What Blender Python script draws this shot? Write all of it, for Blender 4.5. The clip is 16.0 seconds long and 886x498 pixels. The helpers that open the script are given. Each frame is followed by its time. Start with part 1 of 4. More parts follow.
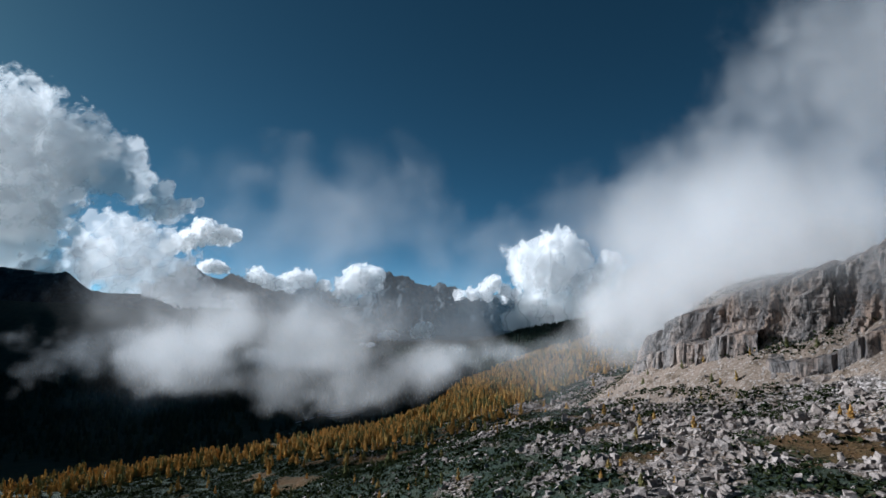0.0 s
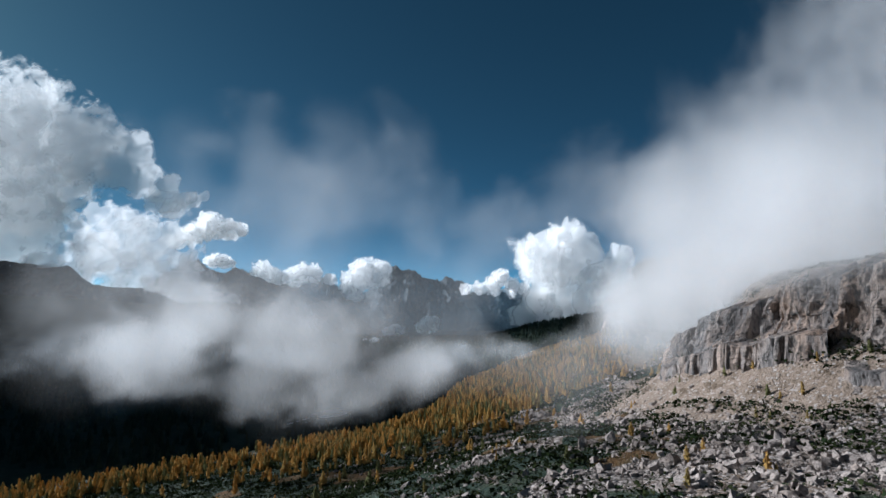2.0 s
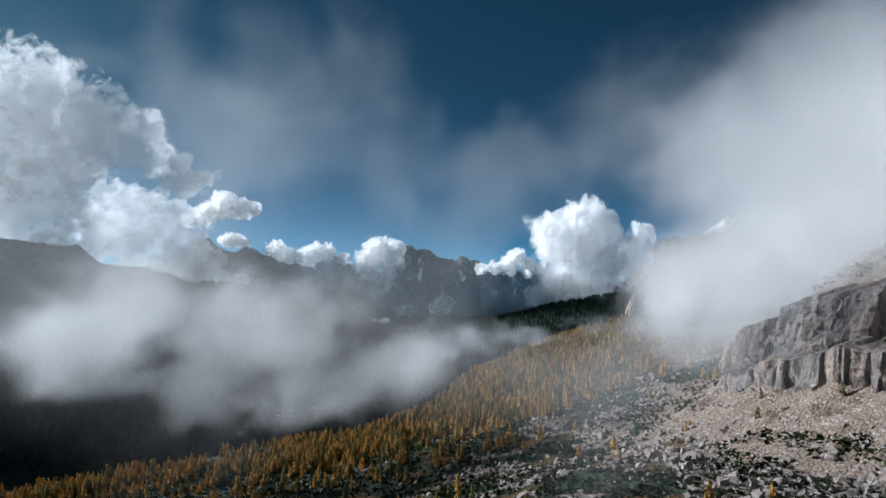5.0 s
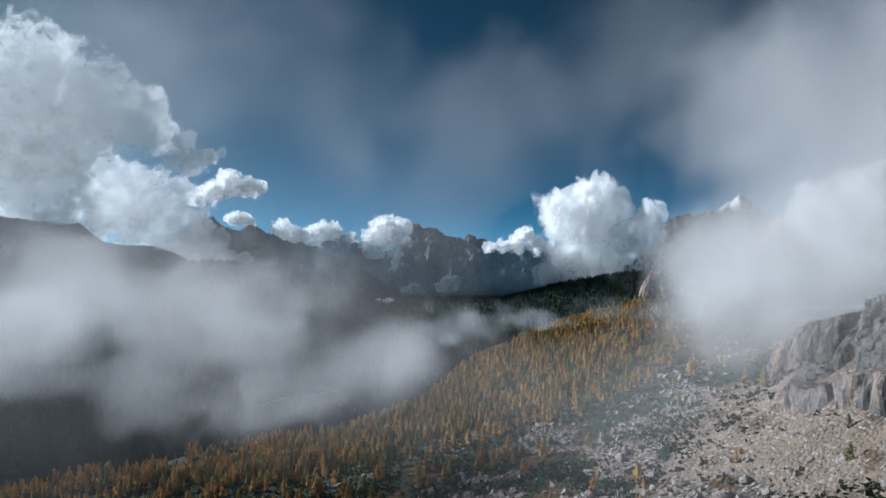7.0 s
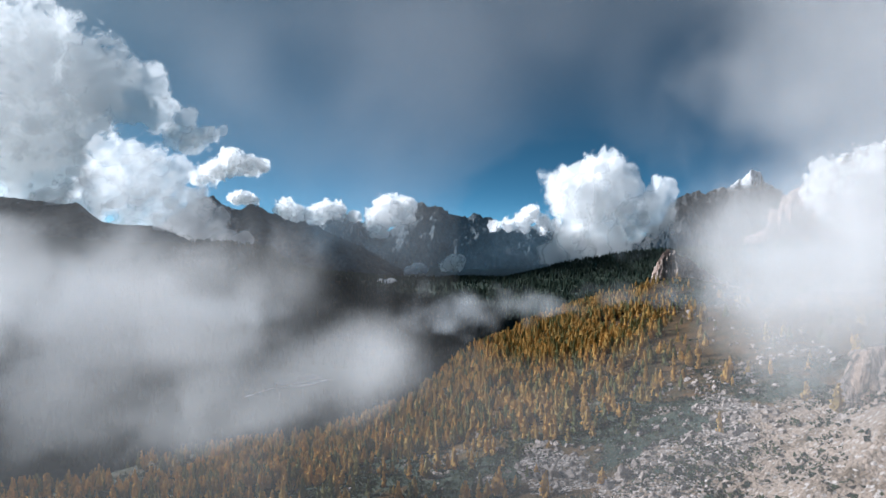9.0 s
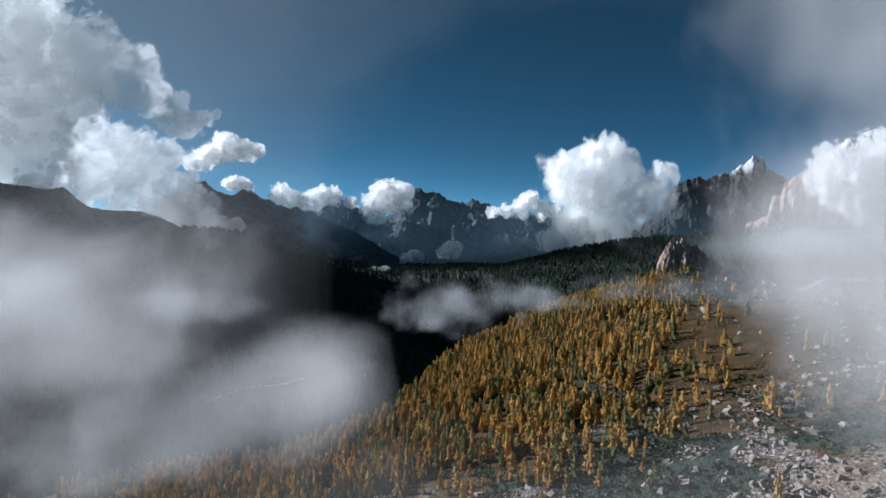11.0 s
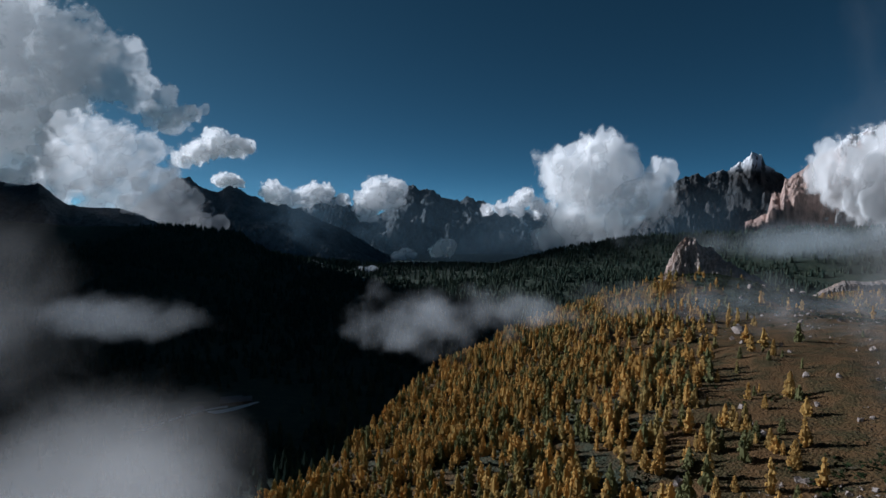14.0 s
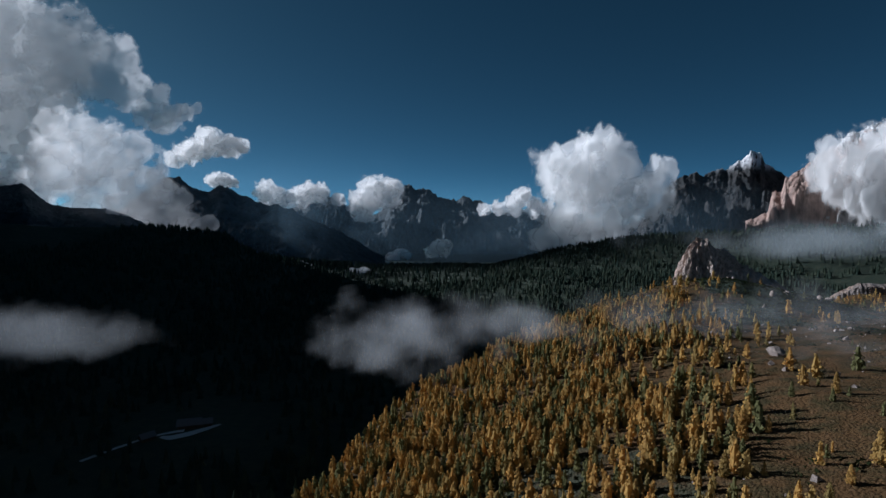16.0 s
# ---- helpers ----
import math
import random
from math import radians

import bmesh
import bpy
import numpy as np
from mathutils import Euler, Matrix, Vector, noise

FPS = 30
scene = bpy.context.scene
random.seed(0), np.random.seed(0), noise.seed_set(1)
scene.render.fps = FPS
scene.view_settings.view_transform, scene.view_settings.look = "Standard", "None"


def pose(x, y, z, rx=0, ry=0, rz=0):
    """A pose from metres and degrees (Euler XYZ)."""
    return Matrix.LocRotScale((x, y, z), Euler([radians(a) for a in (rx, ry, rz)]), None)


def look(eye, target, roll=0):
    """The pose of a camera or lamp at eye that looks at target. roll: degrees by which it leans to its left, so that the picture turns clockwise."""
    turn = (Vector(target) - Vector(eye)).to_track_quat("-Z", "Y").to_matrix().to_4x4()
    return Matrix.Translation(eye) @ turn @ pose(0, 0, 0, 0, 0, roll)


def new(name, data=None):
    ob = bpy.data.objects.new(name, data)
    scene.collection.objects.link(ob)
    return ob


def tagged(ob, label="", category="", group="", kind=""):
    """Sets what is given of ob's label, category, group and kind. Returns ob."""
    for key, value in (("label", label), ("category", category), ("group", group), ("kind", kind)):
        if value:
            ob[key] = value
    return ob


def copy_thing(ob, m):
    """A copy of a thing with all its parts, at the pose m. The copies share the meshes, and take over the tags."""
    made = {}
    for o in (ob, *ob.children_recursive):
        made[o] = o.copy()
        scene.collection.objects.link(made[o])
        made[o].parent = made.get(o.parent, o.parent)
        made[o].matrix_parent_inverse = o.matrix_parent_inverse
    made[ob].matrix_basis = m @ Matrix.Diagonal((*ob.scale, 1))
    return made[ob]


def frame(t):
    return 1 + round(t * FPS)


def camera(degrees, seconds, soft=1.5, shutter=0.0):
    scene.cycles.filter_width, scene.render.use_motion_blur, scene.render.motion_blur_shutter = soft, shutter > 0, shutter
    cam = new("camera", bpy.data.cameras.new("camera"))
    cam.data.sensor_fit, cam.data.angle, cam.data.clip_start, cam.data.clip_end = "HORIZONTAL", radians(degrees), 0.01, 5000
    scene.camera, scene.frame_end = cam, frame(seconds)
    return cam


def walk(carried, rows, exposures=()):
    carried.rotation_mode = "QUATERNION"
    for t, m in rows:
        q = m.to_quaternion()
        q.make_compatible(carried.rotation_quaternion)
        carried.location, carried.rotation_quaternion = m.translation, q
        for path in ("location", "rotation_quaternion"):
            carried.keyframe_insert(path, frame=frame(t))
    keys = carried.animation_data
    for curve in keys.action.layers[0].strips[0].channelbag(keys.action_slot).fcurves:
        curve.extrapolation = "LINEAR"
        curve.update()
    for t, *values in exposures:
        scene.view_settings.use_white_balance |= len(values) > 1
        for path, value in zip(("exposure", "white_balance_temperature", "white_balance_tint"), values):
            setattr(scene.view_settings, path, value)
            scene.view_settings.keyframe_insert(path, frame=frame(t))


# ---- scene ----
cam = camera(80.0, 16.0, soft=1.5)
# seconds, x, y, z, pitch, roll, yaw
PATH = [
    (0.0, 0.00, 0.00, -0.00, 6.15, 0.22, 0.00),
    (0.5, 1.93, 11.00, 0.03, 6.23, 0.21, 0.30),
    (1.0, 3.73, 21.75, -0.05, 6.16, 0.21, 0.50),
    (1.5, 5.50, 32.44, -0.28, 5.91, 0.21, 0.65),
    (2.0, 7.29, 43.87, -0.54, 5.55, 0.21, 0.84),
    (2.5, 9.07, 54.87, -0.70, 5.25, 0.21, 1.09),
    (3.0, 10.80, 65.65, -0.74, 4.96, 0.21, 1.35),
    (3.5, 12.49, 76.33, -0.74, 4.53, 0.19, 1.63),
    (6.0, 21.69, 132.79, -0.31, 2.42, 0.08, 3.15),
    (6.5, 23.46, 142.79, 0.03, 1.77, 0.10, 3.34),
    (7.0, 24.99, 153.28, 0.48, 1.04, 0.13, 3.53),
    (7.5, 26.53, 164.14, 0.83, 0.32, 0.19, 3.69),
    (8.0, 28.18, 175.25, 1.13, -0.37, 0.24, 3.91),
    (8.5, 29.83, 185.72, 1.34, -0.83, 0.27, 4.07),
    (9.0, 31.43, 195.87, 1.47, -1.25, 0.28, 4.20),
    (11.5, 39.41, 249.62, 2.02, -2.93, 0.17, 4.00),
    (12.0, 41.07, 261.36, 2.00, -2.99, 0.17, 3.90),
    (12.5, 42.81, 272.13, 1.83, -2.99, 0.18, 3.83),
    (13.0, 44.49, 282.86, 1.75, -2.99, 0.18, 3.75),
    (13.5, 46.20, 293.55, 1.82, -3.00, 0.17, 3.69),
    (14.0, 47.87, 305.21, 2.06, -2.99, 0.17, 3.64),
    (14.5, 49.55, 315.95, 2.05, -3.02, 0.19, 3.55),
    (15.0, 51.04, 326.55, 1.86, -3.02, 0.23, 3.49),
    (15.5, 52.53, 337.59, 1.72, -3.01, 0.27, 3.44),
    (16.0, 54.18, 349.62, 1.75, -3.00, 0.31, 3.38),
]
walk(cam, [(t, pose(x, y, z, 90 + p, r, w)) for t, x, y, z, p, r, w in PATH],
     exposures=[(0.0, 0.66, 5050, 1), (3.0, 0.74, 5100, 2), (7.0, 0.5, 4950, 0), (9.0, 0.95, 5150, 3), (12.0, 0.42, 5050, 3), (16.0, 0.0, 5050, 5)])

# ---------------------------------------------------------------- world and sun
SUN_AZ, SUN_EL = -66.0, 22.0          # degrees from +y towards +x, and above the horizon
world = bpy.data.worlds.new("sky")
scene.world = world
world.use_nodes = True
wn = world.node_tree
sky = wn.nodes.new("ShaderNodeTexSky")
sky.sky_type = "NISHITA"
sky.sun_disc = False
sky.sun_elevation, sky.sun_rotation = radians(SUN_EL), radians(SUN_AZ)
sky.altitude, sky.air_density, sky.dust_density, sky.ozone_density = 2200, 0.18, 0.6, 1.2
teal = wn.nodes.new("ShaderNodeMix")
teal.data_type, teal.blend_type = "RGBA", "MULTIPLY"
teal.inputs["Factor"].default_value = 1.0
teal.inputs[7].default_value = (0.70, 1.0, 0.76, 1)
wn.links.new(sky.outputs[0], teal.inputs[6])
wn.links.new(teal.outputs[2], wn.nodes["Background"].inputs[0])
wn.nodes["Background"].inputs[1].default_value = 0.07
SUN_DIR = Vector((math.sin(radians(SUN_AZ)) * math.cos(radians(SUN_EL)),
                  math.cos(radians(SUN_AZ)) * math.cos(radians(SUN_EL)), math.sin(radians(SUN_EL))))
sun = new("sun", bpy.data.lights.new("sun", "SUN"))
sun.data.energy, sun.data.angle, sun.data.color = 5.0, radians(0.53), (1.0, 0.86, 0.76)
sun.matrix_world = look(SUN_DIR * 1000, (0, 0, 0))
scene.cycles.transparent_max_bounces = 128


# ---------------------------------------------------------------- numbers: noise and meshes
def lattice(i, j, k, seed):
    i, j, k = np.atleast_1d(i), np.atleast_1d(j), np.atleast_1d(k)
    n = (i * 374761393 + j * 668265263 + k * 2147483647 + seed * 1274126177) & 0xFFFFFFFF
    n = ((n ^ (n >> 13)) * 1274126177) & 0xFFFFFFFF
    n = ((n ^ (n >> 16)) * 2246822519) & 0xFFFFFFFF
    return ((n ^ (n >> 15)) & 0xFFFFFF) / float(0xFFFFFF)


def grain(x, y, z=0.0, seed=0):
    """Smooth lattice noise in 0..1."""
    x, y, z = np.broadcast_arrays(np.asarray(x, float), np.asarray(y, float), np.asarray(z, float))
    i, j, k = (np.floor(a).astype(np.int64) for a in (x, y, z))
    u, v, w = x - i, y - j, z - k
    u, v, w = (a * a * a * (a * (a * 6 - 15) + 10) for a in (u, v, w))
    out = 0
    for di in (0, 1):
        for dj in (0, 1):
            for dk in (0, 1):
                out = out + lattice(i + di, j + dj, k + dk, seed) * (u if di else 1 - u) * (v if dj else 1 - v) * (w if dk else 1 - w)
    return out


def fbm(x, y, z=0.0, octaves=4, seed=0, ridged=False):
    total, amp, norm, f = 0, 1.0, 0, 1.0
    for o in range(octaves):
        n = grain(np.asarray(x) * f + 17.3 * o, np.asarray(y) * f - 9.1 * o, np.asarray(z) * f, seed + o)
        n = 1 - np.abs(2 * n - 1) if ridged else n
        total, norm = total + n * amp, norm + amp
        amp, f = amp * 0.5, f * 2.03
    return total / norm


def ramp(a, lo, hi):
    t = np.clip((np.asarray(a, float) - lo) / (hi - lo), 0, 1)
    return t * t * (3 - 2 * t)


def mesh_of(name, verts, faces, mats, smooth=True):
    """A mesh from arrays: faces is an (n, 3) or (n, 4) array of corners."""
    me = bpy.data.meshes.new(name)
    faces = np.asarray(faces, np.int32)
    n, k = faces.shape
    me.vertices.add(len(verts))
    me.vertices.foreach_set("co", np.asarray(verts, np.float32).ravel())
    me.loops.add(n * k)
    me.loops.foreach_set("vertex_index", faces.ravel())
    me.polygons.add(n)
    me.polygons.foreach_set("loop_start", np.arange(0, n * k, k, dtype=np.int32))
    me.polygons.foreach_set("use_smooth", np.full(n, smooth, dtype=bool))
    for m in (mats if isinstance(mats, (list, tuple)) else [mats]):
        me.materials.append(m)
    me.update(calc_edges=True)
    me.validate()
    return me


def grid_faces(nu, nv):
    a = (np.arange(nu - 1)[:, None] * nv + np.arange(nv - 1)[None, :]).ravel()
    return np.stack([a, a + nv, a + nv + 1, a + 1], 1)


def attribute(me, name, values):
    me.attributes.new(name, "FLOAT", "POINT").data.foreach_set("value", np.asarray(values, np.float32).ravel())


def part(name, me, parent, label=""):
    ob = new(name, me)
    ob.parent = parent
    return tagged(ob, label)


# ---------------------------------------------------------------- materials
def material(name, rough=0.9):
    m = bpy.data.materials.new(name)
    m.use_nodes = True
    b = m.node_tree.nodes["Principled BSDF"]
    b.inputs["Roughness"].default_value = rough
    b.inputs["Specular IOR Level"].default_value = 0.15
    return m, m.node_tree, b


def node(nt, kind, **given):
    n = nt.nodes.new(kind)
    for key, value in given.items():
        if key in n.inputs:
            n.inputs[key].default_value = value
    return n


def place(nt):
    return nt.nodes.new("ShaderNodeNewGeometry").outputs["Position"]


def noise_tex(nt, scale, detail=6, rough=0.55, vector=None, distortion=0.0):
    n = node(nt, "ShaderNodeTexNoise", Scale=scale, Detail=detail, Roughness=rough, Distortion=distortion)
    nt.links.new(vector if vector else place(nt), n.inputs["Vector"])
    return n.outputs["Fac"]


def band(nt, value, lo, hi, a=0.0, b=1.0):
    n = node(nt, "ShaderNodeMapRange")
    n.interpolation_type = "SMOOTHSTEP"
    for key, v in (("From Min", lo), ("From Max", hi), ("To Min", a), ("To Max", b)):
        n.inputs[key].default_value = v
    nt.links.new(value, n.inputs["Value"])
    return n.outputs[0]


def sums(nt, op, a, b):
    n = nt.nodes.new("ShaderNodeMath")
    n.operation = op
    for socket, v in zip(n.inputs, (a, b)):
        if isinstance(v, (int, float)):
            socket.default_value = v
        else:
            nt.links.new(v, socket)
    return n.outputs[0]


def mixed(nt, fac, a, b):
    n = nt.nodes.new("ShaderNodeMix")
    n.data_type = "RGBA"
    nt.links.new(fac, n.inputs["Factor"])
    for socket, v in ((n.inputs[6], a), (n.inputs[7], b)):
        if isinstance(v, tuple):
            socket.default_value = (*v, 1)
        else:
            nt.links.new(v, socket)
    return n.outputs[2]


def bumped(nt, bsdf, height, distance, strength=1.0):
    b = node(nt, "ShaderNodeBump", Strength=strength, Distance=distance)
    nt.links.new(height, b.inputs["Height"])
    nt.links.new(b.outputs[0], bsdf.inputs["Normal"])


def named(nt, name):
    a = nt.nodes.new("ShaderNodeAttribute")
    a.attribute_name = name
    return a.outputs["Fac"]


def rock_material(name, light, dark, warm, scale=1.0, streak=3.0, cracks=0.0):
    m, nt, b = material(name)
    stretch = node(nt, "ShaderNodeVectorMath")
    stretch.operation = "MULTIPLY"
    stretch.inputs[1].default_value = (1, 1, 1 / streak)
    nt.links.new(place(nt), stretch.inputs[0])
    v = stretch.outputs[0]
    coarse, fine = noise_tex(nt, 0.05 * scale, 8, 0.6, v), noise_tex(nt, 0.6 * scale, 8, 0.7, v)
    c = mixed(nt, band(nt, coarse, 0.35, 0.65), light, warm)
    c = mixed(nt, band(nt, fine, 0.42, 0.68), c, dark)
    if cracks:
        # grey weathering wash; upright joints, their crack shadows coloured near-black
        thin = node(nt, "ShaderNodeVectorMath")
        thin.operation = "MULTIPLY"
        thin.inputs[1].default_value = (1, 1, 0.14)
        nt.links.new(place(nt), thin.inputs[0])
        wash, joint = noise_tex(nt, 0.09, 5, 0.6, thin.outputs[0], 0.6), noise_tex(nt, 0.42, 5, 0.7, thin.outputs[0], 1.0)
        c = mixed(nt, sums(nt, "MULTIPLY", band(nt, wash, 0.46, 0.6), cracks * 0.9), c, (0.15, 0.145, 0.145))
        c = mixed(nt, sums(nt, "MULTIPLY", band(nt, joint, 0.52, 0.62), cracks), c, (0.036, 0.034, 0.034))
    nt.links.new(c, b.inputs["Base Color"])
    bumped(nt, b, sums(nt, "ADD", fine, sums(nt, "MULTIPLY", coarse, 2.0)), 1.2 / scale, 1.0)
    return m


def ground_material():
    m, nt, b = material("mountain_ground", 0.95)
    broad, mid, fine = noise_tex(nt, 0.02, 6), noise_tex(nt, 0.11, 8, 0.65), noise_tex(nt, 1.1, 8, 0.7)
    grass = mixed(nt, band(nt, mid, 0.4, 0.62), (0.100, 0.058, 0.023), (0.046, 0.038, 0.015))
    grass = mixed(nt, band(nt, fine, 0.5, 0.72), grass, (0.14, 0.088, 0.048))
    stone = mixed(nt, band(nt, fine, 0.38, 0.62), (0.20, 0.175, 0.16), (0.065, 0.056, 0.049))
    stone = mixed(nt, band(nt, broad, 0.42, 0.62), stone, (0.20, 0.150, 0.108))
    pebble = node(nt, "ShaderNodeTexVoronoi", Scale=1.3)
    nt.links.new(place(nt), pebble.inputs["Vector"])
    grey = nt.nodes.new("ShaderNodeSeparateColor")
    nt.links.new(pebble.outputs["Color"], grey.inputs[0])
    stone = mixed(nt, band(nt, grey.outputs[0], 0.35, 1.0), stone, (0.42, 0.375, 0.35))
    stone = mixed(nt, band(nt, grey.outputs[1], 0.6, 0.9), stone, (0.06, 0.054, 0.046))
    moor = mixed(nt, band(nt, mid, 0.45, 0.6), (0.034, 0.050, 0.036), (0.052, 0.062, 0.042))
    c = mixed(nt, band(nt, sums(nt, "ADD", named(nt, "wood"), sums(nt, "MULTIPLY", mid, 0.5)), 0.6, 0.85), grass, moor)
    c = mixed(nt, band(nt, sums(nt, "ADD", named(nt, "scree"), sums(nt, "MULTIPLY", mid, 0.9)), 0.72, 1.05), c, stone)
    # pale dusty earth with darker gullies under the cliff
    soil = mixed(nt, band(nt, fine, 0.4, 0.7), (0.28, 0.222, 0.175), (0.17, 0.128, 0.094))
    soil = mixed(nt, band(nt, mid, 0.52, 0.66), soil, (0.115, 0.085, 0.058))
    soil = mixed(nt, band(nt, grey.outputs[1], 0.8, 0.95), soil, (0.38, 0.34, 0.31))
    c = mixed(nt, band(nt, sums(nt, "ADD", named(nt, "earth"), sums(nt, "MULTIPLY", mid, 0.7)), 0.7, 0.95), c, soil)
    nt.links.new(c, b.inputs["Base Color"])
    bumped(nt, b, sums(nt, "ADD", sums(nt, "SUBTRACT", fine, sums(nt, "MULTIPLY", pebble.outputs["Distance"], 0.8)), sums(nt, "MULTIPLY", mid, 3.0)), 0.8, 0.9)
    return m


def leaf_material(name, a, c, d, by_object, olive=None):
    m, nt, b = material(name, 0.8)
    isle = nt.nodes.new("ShaderNodeNewGeometry").outputs["Random Per Island"]
    tint = nt.nodes.new("ShaderNodeObjectInfo").outputs["Random"] if by_object else named(nt, "tint")
    col = mixed(nt, band(nt, tint, 0.1, 0.9), a, c)
    col = mixed(nt, sums(nt, "MULTIPLY", isle, 0.6), col, d)
    if olive:
        col = mixed(nt, band(nt, tint, 0.62, 0.82), col, olive)
    nt.links.new(col, b.inputs["Base Color"])
    b.inputs["Specular IOR Level"].default_value = 0.0
    t = node(nt, "ShaderNodeBsdfTranslucent")
    nt.links.new(col, t.inputs["Color"])
    mix = node(nt, "ShaderNodeMixShader", Fac=0.38)
    nt.links.new(b.outputs[0], mix.inputs[1])
    nt.links.new(t.outputs[0], mix.inputs[2])
    nt.links.new(mix.outputs[0], nt.nodes["Material Output"].inputs["Surface"])
    return m


def vapour_material(name, density, scale, soft=0.5, edge=0.1, white=0.97, tint=(1, 1, 1)):
    """Drifting droplets: the layer thins out where the bank's own density falls off."""
    m = bpy.data.materials.new(name)
    m.use_nodes = True
    nt = m.node_tree
    nt.nodes.remove(nt.nodes["Principled BSDF"])
    n = noise_tex(nt, scale, 6, 0.58, None, 0.5)
    thick = sums(nt, "ADD", named(nt, "thick"), sums(nt, "MULTIPLY", sums(nt, "SUBTRACT", n, 0.5), 0.9))
    alpha = sums(nt, "MULTIPLY", band(nt, thick, edge, edge + soft), density)
    alpha = sums(nt, "MULTIPLY", alpha, band(nt, named(nt, "thick"), -0.19, 0.06))
    colour = (*(white * c for c in tint), 1)
    d = node(nt, "ShaderNodeBsdfDiffuse", Color=colour)
    t = node(nt, "ShaderNodeBsdfTranslucent", Color=colour)
    drops = node(nt, "ShaderNodeMixShader", Fac=0.6)
    nt.links.new(d.outputs[0], drops.inputs[1])
    nt.links.new(t.outputs[0], drops.inputs[2])
    mix = nt.nodes.new("ShaderNodeMixShader")
    nt.links.new(alpha, mix.inputs[0])
    nt.links.new(node(nt, "ShaderNodeBsdfTransparent").outputs[0], mix.inputs[1])
    nt.links.new(drops.outputs[0], mix.inputs[2])
    nt.links.new(mix.outputs[0], nt.nodes["Material Output"].inputs["Surface"])
    return m


GROUND = ground_material()
CLIFF_ROCK = rock_material("pale_dolomite", (0.32, 0.285, 0.262), (0.085, 0.078, 0.073), (0.38, 0.275, 0.205), 0.8, 2.2, 0.8)
# dark rock of the far ranges, with the blue of distance haze put into its colour
FAR_ROCK = rock_material("haze_blue_dolomite", (0.066, 0.086, 0.100), (0.028, 0.038, 0.048), (0.095, 0.105, 0.112), 0.06, 2.5)
BOULDER = rock_material("boulder_stone", (0.42, 0.365, 0.33), (0.15, 0.13, 0.12), (0.29, 0.24, 0.205), 2.5, 1.0)
# brighter copy of the cliff rock: strong sunlight is put into the colour
TOOTH_ROCK = rock_material("sunlit_dolomite", (0.60, 0.51, 0.45), (0.22, 0.18, 0.15), (0.60, 0.45, 0.37), 1.0, 2.5, 0.4)
GOLD_NEAR = leaf_material("larch_needles", (0.60, 0.365, 0.105), (0.40, 0.31, 0.115), (0.22, 0.16, 0.065), True, (0.17, 0.17, 0.075))
GOLD = leaf_material("larch_forest_needles", (0.60, 0.365, 0.105), (0.40, 0.31, 0.115), (0.22, 0.16, 0.065), False, (0.17, 0.17, 0.075))
HEATH = leaf_material("dwarf_pine_needles", (0.030, 0.046, 0.020), (0.052, 0.058, 0.024), (0.016, 0.024, 0.011), False)
PINE = leaf_material("pine_needles", (0.052, 0.078, 0.062), (0.082, 0.100, 0.070), (0.034, 0.052, 0.040), False)
BARK, _nt, _b = material("bark")
_nt.links.new(mixed(_nt, noise_tex(_nt, 4.0), (0.07, 0.05, 0.035), (0.14, 0.10, 0.075)), _b.inputs["Base Color"])


# ---------------------------------------------------------------- ground
def edge_y(x):
    """Where the sunny shoulder breaks off into the valley."""
    return np.interp(x, [-420, -260, -120, -60, -30, -10, 5, 25, 76, 190, 330, 600, 1000], [250, 370, 456, 460, 470, 498, 565, 640, 705, 775, 880, 1085, 1250])


def polar(x, y):
    """Bearing from +y in degrees and distance, seen from the end of the path."""
    return np.degrees(np.arctan2(x - 54, y - 350)), np.hypot(x - 54, y - 350)


def swell(x, y, distance, near, behind, rows, base):
    """A long rise: rows of (bearing, degrees above level) for its crest at a distance."""
    b, r = polar(x, y)
    rows = np.array(rows)
    top = 2 + distance * np.tan(np.radians(np.interp(b, rows[:, 0], rows[:, 1])))
    wob = distance * (1 + 0.16 * (fbm(b / 9, b * 0 + distance, 0, 3, 57) - 0.5))
    shape = np.where(r < wob, np.clip((r - near) / (wob - near), 0, 1) ** 1.25, np.clip(1 - (r - wob) / (behind - wob), 0, 1))
    ahead = ramp(np.abs(b), 88, 62)
    lumps = 1 + 0.22 * (fbm(x / 150, y / 150, 0, 5, 52, ridged=True) - 0.6) * (1 - shape) * 3
    return np.maximum(top - base, 0) * shape * lumps * ahead


